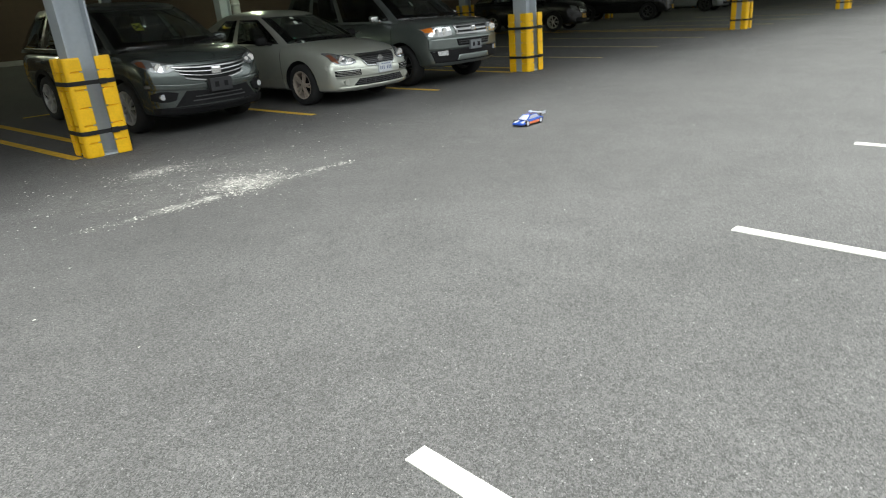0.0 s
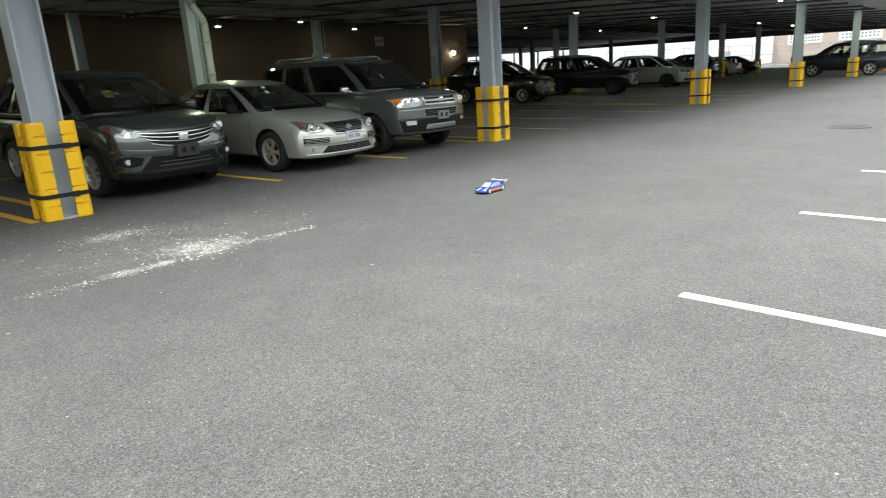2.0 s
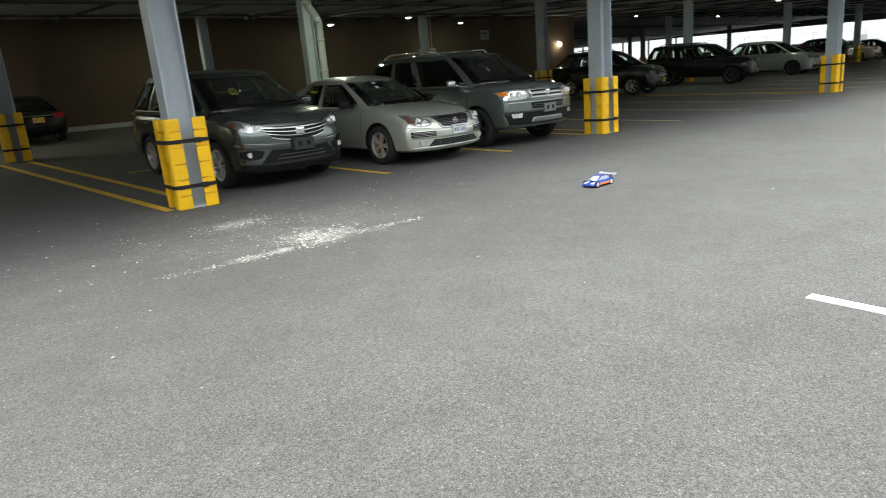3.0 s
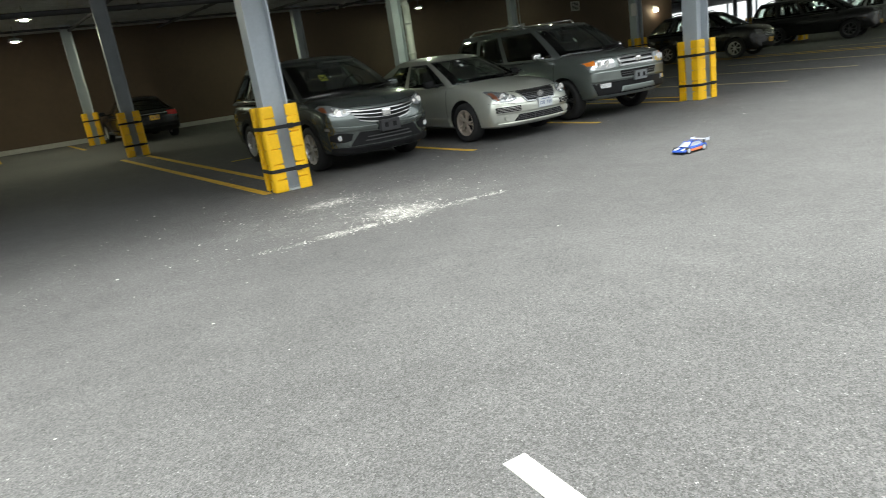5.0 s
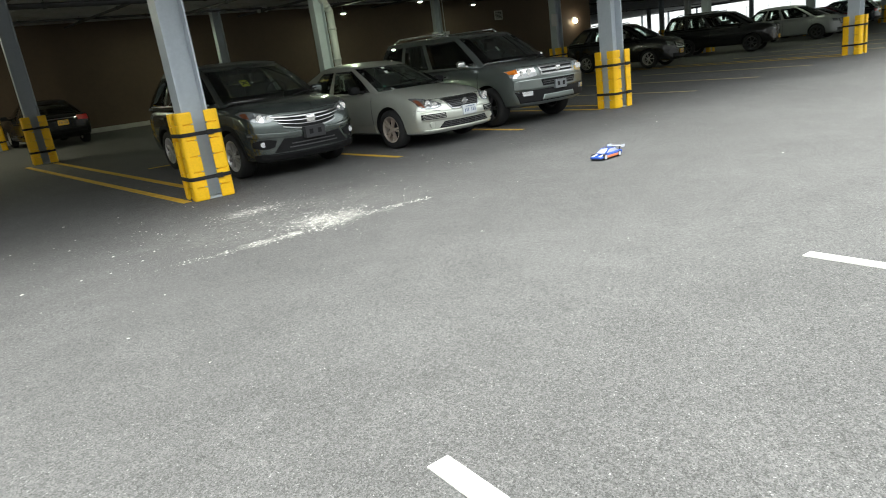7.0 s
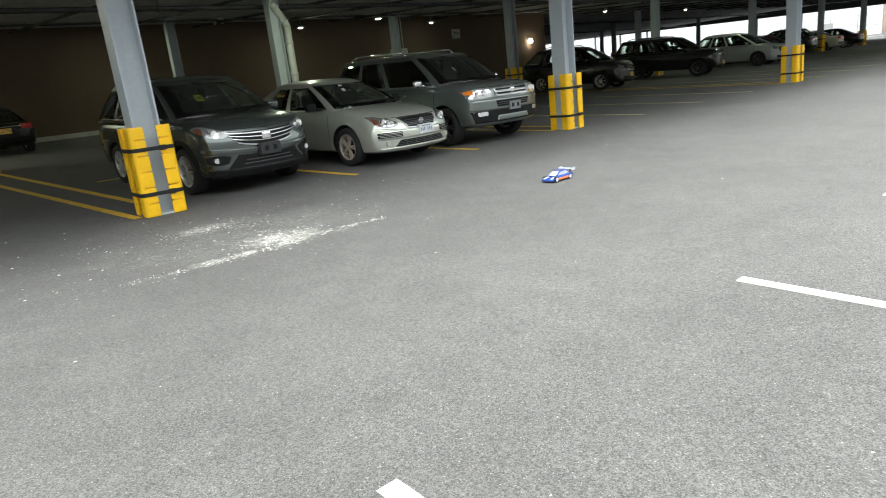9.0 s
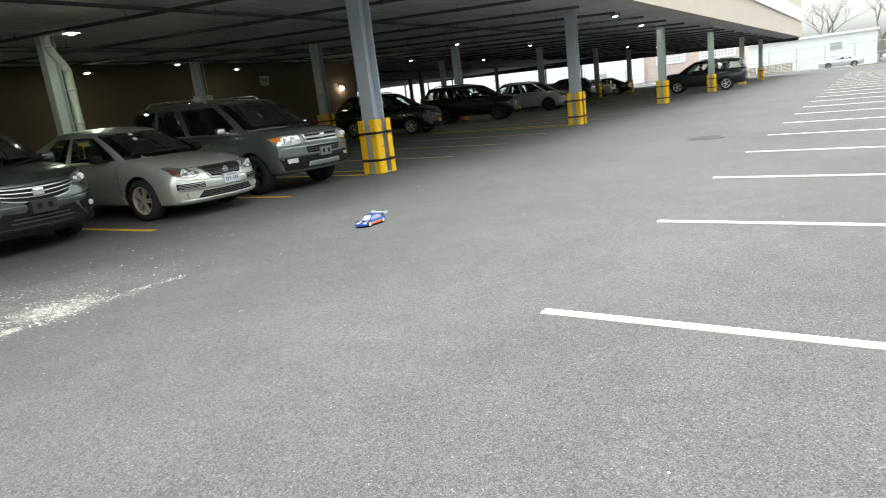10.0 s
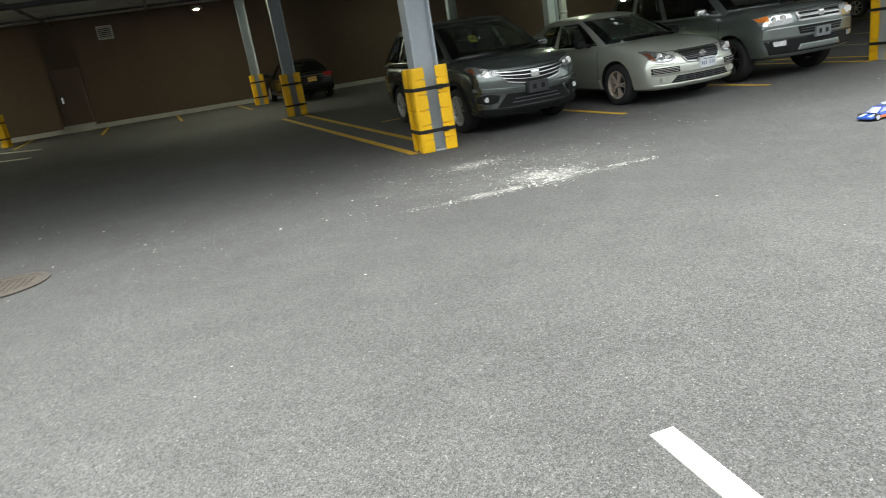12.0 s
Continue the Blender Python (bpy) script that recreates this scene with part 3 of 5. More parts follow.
def greenhouse(g):
    """Two meshes of one shell over the beltline: the painted pillars and roof, and the glass by pane."""
    nf = 8
    side = g["side"]
    hs = [0.0, 0.07, 0.22, 0.40, 0.58, 0.74, 0.87, 0.93, 1.0]

    def ring(h):
        xf = g["bf"] + (g["tf"] - g["bf"]) * h + 0.05 * math.sin(math.pi * h)
        xr = g["br"] + (g["tr"] - g["br"]) * h - 0.04 * math.sin(math.pi * h)
        w = g["bw"] + (g["tw"] - g["bw"]) * (0.75 * h + 0.25 * h * h)
        z = g["belt"] + (g["roof"] - g["crown"] - g["belt"]) * h
        pts = []
        for i in range(nf + 1):
            y = -1 + 2 * i / nf
            pts.append((xf - 0.16 * y * y, 0.93 * y * w, z))
        for s in side:
            pts.append((xf - 0.21 + (xr - xf + 0.30) * s, w * (1 - 0.05 * (2 * s - 0.9) ** 2), z))
        for i in range(nf + 1):
            y = 1 - 2 * i / nf
            pts.append((xr + 0.07 * y * y, 0.90 * y * w, z))
        for s in side[::-1]:
            pts.append((xf - 0.21 + (xr - xf + 0.30) * s, -w * (1 - 0.05 * (2 * s - 0.9) ** 2), z))
        return pts

    rings = [ring(h) for h in hs]
    k, ns = len(rings[0]), len(side)
    panes = {}
    shell = []
    for j in range(len(hs) - 1):
        for i in range(k):
            tag = None
            if 1 <= j <= (6 if i < nf else 5):
                if 0 <= i < nf:
                    tag = "windscreen"
                elif nf + 1 <= i < nf + ns:
                    s = (i - nf - 1)
                    for n, (a, b) in enumerate(g["panes"]):
                        if a <= s < b:
                            tag = "side_window", n, 1
                elif nf + ns + 1 <= i < 2 * nf + ns + 1:
                    tag = "rear_window"
                elif i >= 2 * nf + ns + 2:
                    s = ns - 2 - (i - 2 * nf - ns - 2)
                    for n, (a, b) in enumerate(g["panes"]):
                        if a <= s < b:
                            tag = "side_window", n, -1
            q = (rings[j][i], rings[j][(i + 1) % k], rings[j + 1][(i + 1) % k], rings[j + 1][i])
            (panes.setdefault(tag, []) if tag else shell).append(q)
    top = rings[-1]
    cx = sum(p[0] for p in top) / k
    prev = top
    for f in (0.96, 0.85, 0.65, 0.35):
        cur = [(cx + (p[0] - cx) * f, p[1] * f, g["roof"] - g["crown"] * f**3) for p in top]
        for i in range(k):
            shell.append((prev[i], prev[(i + 1) % k], cur[(i + 1) % k], cur[i]))
        prev = cur
    shell.append(tuple(prev))

    def made(quads, thick):
        bm = bmesh.new()
        seen = {}
        for q in quads:
            vs = []
            for p in q:
                key = tuple(round(c, 4) for c in p)
                if key not in seen:
                    seen[key] = bm.verts.new(p)
                if seen[key] not in vs:
                    vs.append(seen[key])
            if len(vs) > 2:
                try:
                    bm.faces.new(vs)
                except ValueError:
                    pass
        bmesh.ops.recalc_face_normals(bm, faces=bm.faces[:])
        if thick:
            bmesh.ops.solidify(bm, geom=bm.faces[:], thickness=thick)
        return bm

    return made(shell, 0.03), {t: made(q, 0.005) for t, q in panes.items()}


def panel(bvh, axis, sign, top, bottom, rows=4, off=0.006, thick=0.02):
    """A panel that lies on the body: a patch between an upper and a lower edge, seen along x or y, laid on the shell."""
    bm = bmesh.new()
    way = Vector((-sign, 0, 0)) if axis == "x" else Vector((0, -sign, 0))
    grid = []
    fine = max(1, math.ceil(16 / (len(top) - 1))) if axis == "x" else 2

    def denser(pts):
        out = []
        for p, q in zip(pts, pts[1:]):
            out += [(p[0] + (q[0] - p[0]) * k / fine, p[1] + (q[1] - p[1]) * k / fine) for k in range(fine)]
        return out + [pts[-1]]

    top, bottom = denser(top), denser(bottom)
    n, rows = len(top), rows * 2
    for r in range(rows + 1):
        t = r / rows
        line_pts = []
        for i in range(n):
            a = top[i][0] + (bottom[i][0] - top[i][0]) * t
            b = top[i][1] + (bottom[i][1] - top[i][1]) * t
            start = Vector((4 * sign, a, b)) if axis == "x" else Vector((a, 3 * sign, b))
            hit = bvh.ray_cast(start, way)[0]
            if hit is None:
                hit = bvh.find_nearest(start + way * (2.0 if axis == "x" else 2.2))[0]
            line_pts.append(hit)
        grid.append(line_pts)
    outer = [[bm.verts.new(p - way * off) for p in row] for row in grid]
    inner = [[bm.verts.new(p + way * thick) for p in row] for row in grid]
    for r in range(rows):
        for i in range(n - 1):
            bm.faces.new((outer[r][i], outer[r][i + 1], outer[r + 1][i + 1], outer[r + 1][i]))
            bm.faces.new((inner[r][i], inner[r + 1][i], inner[r + 1][i + 1], inner[r][i + 1]))
    for r in range(rows):
        for i in (0, n - 1):
            bm.faces.new((outer[r][i], outer[r + 1][i], inner[r + 1][i], inner[r][i]))
    for i in range(n - 1):
        for r in (0, rows):
            bm.faces.new((outer[r][i], outer[r][i + 1], inner[r][i + 1], inner[r][i]))
    bmesh.ops.recalc_face_normals(bm, faces=bm.faces[:])
    return bm


def along(a, b, n=7, sag=0.0):
    """Points from a to b, lifted by sag in the middle."""
    return [(a[0] + (b[0] - a[0]) * i / (n - 1), a[1] + (b[1] - a[1]) * i / (n - 1) + sag * (1 - (2 * i / (n - 1) - 1) ** 2)) for i in range(n)]


def wheel(parent, x, y, r, w, side, spokes, rim_mat):
    bm = bmesh.new()
    prof = [(0.66 * r, 0.46), (0.72 * r, 0.5), (0.9 * r, 0.5), (0.975 * r, 0.42), (r, 0.25), (r, -0.25), (0.975 * r, -0.42), (0.9 * r, -0.5), (0.72 * r, -0.5), (0.66 * r, -0.46)]
    n = 36
    rows = [[bm.verts.new((q * math.cos(2 * math.pi * i / n), p * w, q * math.sin(2 * math.pi * i / n))) for i in range(n)] for q, p in prof]
    for a, b in zip(rows, rows[1:] + rows[:1]):
        for i in range(n):
            bm.faces.new((a[i], a[(i + 1) % n], b[(i + 1) % n], b[i]))
    bmesh.ops.recalc_face_normals(bm, faces=bm.faces[:])
    t = part("wheel", bm, M_TYRE, parent, "black tyre on a spoked rim", smooth=True)
    t.location = (x, y, r)
    bm = bmesh.new()
    o = side * w
    # barrel, back disc, hub and spokes
    n = 28
    prof = [(0.68 * r, 0.47), (0.64 * r, 0.47), (0.60 * r, 0.30), (0.60 * r, -0.4), (0.68 * r, -0.4)]
    rows = [[bm.verts.new((q * math.cos(2 * math.pi * i / n), p * o, q * math.sin(2 * math.pi * i / n))) for i in range(n)] for q, p in prof]
    for a, b in zip(rows, rows[1:] + rows[:1]):
        for i in range(n):
            bm.faces.new((a[i], a[(i + 1) % n], b[(i + 1) % n], b[i]))
    tube(bm, (0, 0.22 * o, 0), (0, 0.43 * o, 0), 0.15 * r, 16, 0.12 * r)
    for k in range(spokes):
        a = 2 * math.pi * k / spokes
        for da in ((-0.10, 0.10) if spokes < 7 else (0.0,)):
            q = [bm.verts.new(v) for v in ((0.10 * r, 0.24 * o, -0.042 * r), (0.10 * r, 0.40 * o, -0.036 * r), (0.10 * r, 0.40 * o, 0.036 * r), (0.10 * r, 0.24 * o, 0.042 * r),
                                           (0.63 * r, 0.24 * o, -0.046 * r), (0.63 * r, 0.40 * o, -0.04 * r), (0.63 * r, 0.40 * o, 0.04 * r), (0.63 * r, 0.24 * o, 0.046 * r))]
            for f in ((0, 1, 2, 3), (4, 7, 6, 5), (0, 4, 5, 1), (1, 5, 6, 2), (2, 6, 7, 3), (3, 7, 4, 0)):
                bm.faces.new([q[i] for i in f])
            bmesh.ops.rotate(bm, verts=q, cent=(0, 0, 0), matrix=Matrix.Rotation(a + da * 1.6, 3, "Y"))
    bmesh.ops.recalc_face_normals(bm, faces=bm.faces[:])
    rim = part("rim", bm, rim_mat, t, "spoked alloy rim")
    bm = bmesh.new()
    tube(bm, (0, -0.1 * o, 0), (0, 0.05 * o, 0), 0.5 * r, 24)
    part("brake_disc", bm, M_WELL, t)
    return t


SIDE_SUV = (0.0, 0.04, 0.14, 0.24, 0.34, 0.41, 0.45, 0.53, 0.61, 0.69, 0.73, 0.80, 0.87, 0.93, 1.0)
SIDE_SEDAN = (0.0, 0.05, 0.15, 0.25, 0.35, 0.45, 0.50, 0.58, 0.66, 0.74, 0.80, 0.86, 0.91, 0.96, 1.0)
SUV_PANES, SEDAN_PANES = ((1, 5), (6, 9), (10, 14)), ((1, 5), (6, 10))

CROSSOVER = dict(rows=((-2.265, .55, .82, .72), (-2.245, .42, .98, .82), (-2.10, .31, 1.06, .88), (-1.4, .26, 1.09, .905), (0, .24, 1.07, .91), (.75, .24, 1.085, .91), (1.05, .24, 1.10, .908), (1.35, .24, 1.10, .905), (1.65, .235, 1.08, .903), (1.9, .23, 1.045, .898), (2.03, .23, 1.01, .893), (2.12, .23, .965, .885), (2.18, .235, .905, .872), (2.22, .25, .835, .85), (2.252, .275, .75, .81), (2.275, .33, .64, .74)),
                 nose=.28, axles=(1.36, -1.26), r=.345, tw=.225, g=dict(bf=1.45, br=-2.20, tf=.43, tr=-1.52, bw=.88, tw=.69, belt=1.055, roof=1.735, crown=.075, side=SIDE_SUV, panes=SUV_PANES))
SEDAN = dict(rows=((-2.41, .5, .78, .66), (-2.38, .38, .90, .76), (-2.2, .28, .98, .84), (-1.6, .22, .985, .885), (0, .2, .94, .895), (.9, .2, .955, .895), (1.2, .2, .945, .893), (1.5, .2, .915, .89), (1.8, .2, .868, .885), (2.05, .205, .815, .878), (2.2, .21, .775, .868), (2.3, .22, .725, .85), (2.36, .235, .67, .82), (2.395, .255, .60, .77), (2.415, .29, .53, .68)),
             nose=.27, axles=(1.44, -1.36), r=.325, tw=.215, g=dict(bf=1.30, br=-1.95, tf=.28, tr=-.98, bw=.835, tw=.60, belt=.915, roof=1.47, crown=.075, side=SIDE_SEDAN, panes=SEDAN_PANES))
BOXY = dict(rows=((-2.39, .5, .95, .88), (-2.36, .42, 1.08, .93), (-2.2, .37, 1.14, .968), (0, .31, 1.14, .98), (.9, .31, 1.16, .98), (1.5, .31, 1.155, .978), (1.9, .32, 1.135, .975), (2.1, .33, 1.11, .968), (2.22, .345, 1.08, .955), (2.3, .36, 1.03, .94), (2.345, .38, .96, .92), (2.37, .43, .86, .88)),
            nose=.24, axles=(1.44, -1.26), r=.365, tw=.24, g=dict(bf=1.52, br=-2.36, tf=.58, tr=-2.04, bw=.93, tw=.755, belt=1.11, roof=1.80, crown=.065, side=SIDE_SUV, panes=SUV_PANES))


def build_car(name, m, shape, coat, label, group="", spokes=5, rim=None, front=None, rear=None, rails=False, cladding=False, upholstery=None, mirror=None, grow=1.0, privacy=False):
    car = thing(name, m @ Matrix.Scale(grow, 4), label, "car", group)
    hw = max(r[3] for r in shape["rows"])
    r, g = shape["r"], shape["g"]
    x0, x1 = shape["rows"][0][0], shape["rows"][-1][0]
    raw = body_bm(shape["rows"], shape["nose"], 0.14)
    bvh = BVHTree.FromBMesh(raw)
    me = cut_body(raw, shape["axles"], r, hw, coat)
    body = new("body", me)
    body.parent = car
    shell, panes = greenhouse(g)
    bmesh.ops.recalc_face_normals(shell, faces=shell.faces[:])
    roof = part("roof", shell, coat, car, smooth=True)
    roof.data.set_sharp_from_angle(angle=radians(40))
    for tag, bm in panes.items():
        dark = privacy and tag != "windscreen"
        part(tag if isinstance(tag, str) else tag[0], bm, M_GLASSD if dark else M_GLASS, car, "dark privacy glass" if dark else "tinted glass", smooth=True)
    for x in shape["axles"]:
        for s in (-1, 1):
            wheel(car, x, s * (hw - shape["tw"] / 2 - 0.012), r, shape["tw"], s, spokes, rim or M_RIM)
    # dark floor of the cabin at the beltline, dashboard, seats and steering wheel
    bm = bmesh.new()
    zc = g["belt"] + 0.045
    box(bm, g["br"] + 0.28, g["bf"] - 0.35, -g["bw"] + 0.1, g["bw"] - 0.1, zc - 0.03, zc + 0.004, 0.01)
    box(bm, g["bf"] - 0.62, g["bf"] - 0.3, -g["bw"] + 0.12, g["bw"] - 0.12, zc, zc + 0.05, 0.02)
    part("dashboard", bm, M_BLACKP, car)
    for sx in (g["tf"] - 0.28, g["tf"] - 1.15):
        for s in (-1, 1):
            bm = bmesh.new()
            box(bm, sx - 0.16, sx, s * 0.38 - 0.24, s * 0.38 + 0.24, zc, zc + 0.24, 0.05)
            box(bm, sx - 0.15, sx - 0.05, s * 0.38 - 0.13, s * 0.38 + 0.13, zc + 0.26, zc + 0.42, 0.04)
            part("seat", bm, upholstery or M_SEAT, car)
    bm = bmesh.new()
    n = 20
    ring_pts = [Vector((0, 0.185 * math.cos(2 * math.pi * i / n), 0.185 * math.sin(2 * math.pi * i / n))) for i in range(n)]
    for i in range(n):
        tube(bm, ring_pts[i], ring_pts[(i + 1) % n], 0.014, 6)
    tube(bm, (0, -0.17, 0), (0, 0.17, 0), 0.018, 6)
    bmesh.ops.transform(bm, matrix=pose(g["bf"] - 0.78, 0.38, zc + 0.08, 0, 25, 0), verts=bm.verts[:])
    part("steering_wheel", bm, M_BLACKP, car)
    # door seams, handles, sills and mirrors
    xa, xb = g["bf"] - 0.32, g["br"] + 0.62
    for s in (-1, 1):
        for x in (xa, (xa + xb) / 2 + 0.02, xb + 0.12):
            part("door_seam", panel(bvh, "y", s, [(x - 0.004, g["belt"] - 0.05), (x + 0.004, g["belt"] - 0.05)], [(x - 0.004, 0.33), (x + 0.004, 0.33)], 10, 0.0015, 0.01), M_WELL, car)
        for x in (xa - 0.95, xb + 0.33):
            bm = bmesh.new()
            hit = bvh.ray_cast(Vector((x, 3 * s, g["belt"] - 0.14)), Vector((0, -s, 0)))[0]
            box(bm, -0.11, 0.11, -0.012, 0.03, -0.016, 0.016, 0.008)
            bmesh.ops.transform(bm, matrix=Matrix.Translation(hit + Vector((0, 0 if s > 0 else -0.018, 0))), verts=bm.verts[:])
            part("door_handle", bm, coat, car)
        sill = [(x, 0.40) for x in (shape["axles"][1] + r + 0.10, -0.5, 0.0, 0.5, shape["axles"][0] - r - 0.10)]
        part("sill", panel(bvh, "y", s, sill, [(x, shape["rows"][4][1] + 0.03) for x, _ in sill], 3, 0.012, 0.01), M_BLACKP if cladding else coat, car)
        if cladding:
            for ax in shape["axles"]:
                tp = [(ax + (r + 0.115) * math.cos(a), r + (r + 0.115) * math.sin(a)) for a in [math.pi * i / 12 for i in range(13)]]
                bt = [(ax + (r + 0.05) * math.cos(a), r + (r + 0.05) * math.sin(a)) for a in [math.pi * i / 12 for i in range(13)]]
                part("arch_trim", panel(bvh, "y", s, tp, bt, 1, 0.012, 0.01), M_BLACKP, car)
        mir = bmesh.new()
        bmesh.ops.create_uvsphere(mir, u_segments=16, v_segments=10, radius=1.0)
        for v in mir.verts:
            v.co = [math.copysign(abs(c) ** 0.6, c) for c in v.co]
        bmesh.ops.transform(mir, matrix=Matrix.Translation((g["bf"] - 0.62, s * (g["bw"] + 0.16), g["belt"] + 0.09)) @ Matrix.Diagonal((0.07, 0.105, 0.068, 1)), verts=mir.verts[:])
        for v in mir.verts:
            v.co.x = max(v.co.x, g["bf"] - 0.65)
        tube(mir, (g["bf"] - 0.6, s * (g["bw"] - 0.06), g["belt"] + 0.03), (g["bf"] - 0.61, s * (g["bw"] + 0.08), g["belt"] + 0.06), 0.028, 8)
        part("mirror", mir, mirror or coat, car, smooth=True)
        # wiper
        bm = bmesh.new()
        tube(bm, (g["bf"] - 0.02, s * 0.08 + 0.15, g["belt"] + 0.06), (g["bf"] - 0.12, s * 0.3 + 0.45, g["belt"] + 0.12), 0.009, 6)
        part("wiper", bm, M_BLACKP, car)
        if rails:
            bm = bmesh.new()
            zr = g["roof"] - 0.015
            pts = [(g["tf"] - 0.45, zr - 0.03), (g["tf"] - 0.55, zr + 0.04), (g["tr"] + 0.5, zr + 0.05), (g["tr"] + 0.3, zr - 0.02)]
            for p, q in zip(pts, pts[1:]):
                tube(bm, (p[0], s * (g["tw"] - 0.08), p[1]), (q[0], s * (g["tw"] - 0.08), q[1]), 0.018, 8)
            part("roof_rail", bm, M_CHROME, car, "pale metal roof rail", smooth=True)
    bm = bmesh.new()
    box(bm, g["tf"] - 0.02, g["tf"] + 0.03, -0.12, 0.12, g["roof"] - 0.23, g["roof"] - 0.17, 0.015)
    part("rear_view_mirror", bm, M_BLACKP, car)
    if front:
        front(car, bvh, coat, shape)
    if rear:
        rear(car, bvh, coat, shape)
    return car


def lamp_pair(car, bvh, sign, top, bottom, material, name="headlight", label="", rows=3, off=0.014):
    for s in (1, -1):
        part(name, panel(bvh, "x", sign, [(a * s, b) for a, b in top], [(a * s, b) for a, b in bottom], rows, off, 0.03), material, car, label, smooth=False)


def disc_on(car, bvh, y, z, r, material, name, sign=1, off=0.024, label=""):
    hit = bvh.ray_cast(Vector((4 * sign, y, z)), Vector((-sign, 0, 0)))[0]
    bm = bmesh.new()
    tube(bm, (hit.x - 0.03 * sign, y, z), (hit.x + off * sign, y, z), r, 18)
    return part(name, bm, material, car, label)


def plate_on(car, bvh, z, material, sign=1, bars=True, w=0.305, h=0.155, y=0.0, off=0.03):
    hit = bvh.ray_cast(Vector((4 * sign, y, z)), Vector((-sign, 0, 0)))[0]
    bm = bmesh.new()
    x = hit.x + off * sign
    box(bm, min(x, x - 0.07 * sign), max(x, x - 0.07 * sign), y - w / 2, y + w / 2, z - h / 2, z + h / 2, 0.008)
    p = part("number_plate", bm, material, car, "number plate with plain bars" if bars else "empty plate holder")
    if bars:
        bm = bmesh.new()
        for i in range(7):
            if i == 3:
                continue
            yy = y - 0.115 + i * 0.038
            box(bm, x - 0.002, x + 0.002, yy - 0.008, yy + 0.008, z - 0.032, z + 0.022)
        box(bm, x - 0.002, x + 0.002, y - 0.10, y + 0.10, z + 0.048, z + 0.058)
        part("plate_bars", bm, M_PLATEBAR, p)
    else:
        for yy in (-0.07, 0.07):
            bm = bmesh.new()
            box(bm, x - 0.002, x + 0.004, y + yy - 0.03, y + yy + 0.03, z - 0.03, z + 0.04, 0.002)
            part("holder_clip", bm, M_BLACKP, p)


def badge_on(car, bvh, z, w, h, sign=1):
    hit = bvh.ray_cast(Vector((4 * sign, 0, z)), Vector((-sign, 0, 0)))[0]
    bm = bmesh.new()
    box(bm, hit.x - 0.02, hit.x + 0.035, -w / 2, w / 2, z - h / 2, z + h / 2, min(w, h) * 0.25)
    return part("badge", bm, M_CHROME, car, "plain chrome badge")


def strip(car, bvh, name, w, z, half, sag, off, material, label="", n=17):
    """A horizontal bar laid across the nose, sagging in the middle."""
    part(name, panel(bvh, "x", 1, along((-w, z + half), (w, z + half), n, -sag), along((-w, z - half), (w, z - half), n, -sag), 1, off, .02), material, car, label)


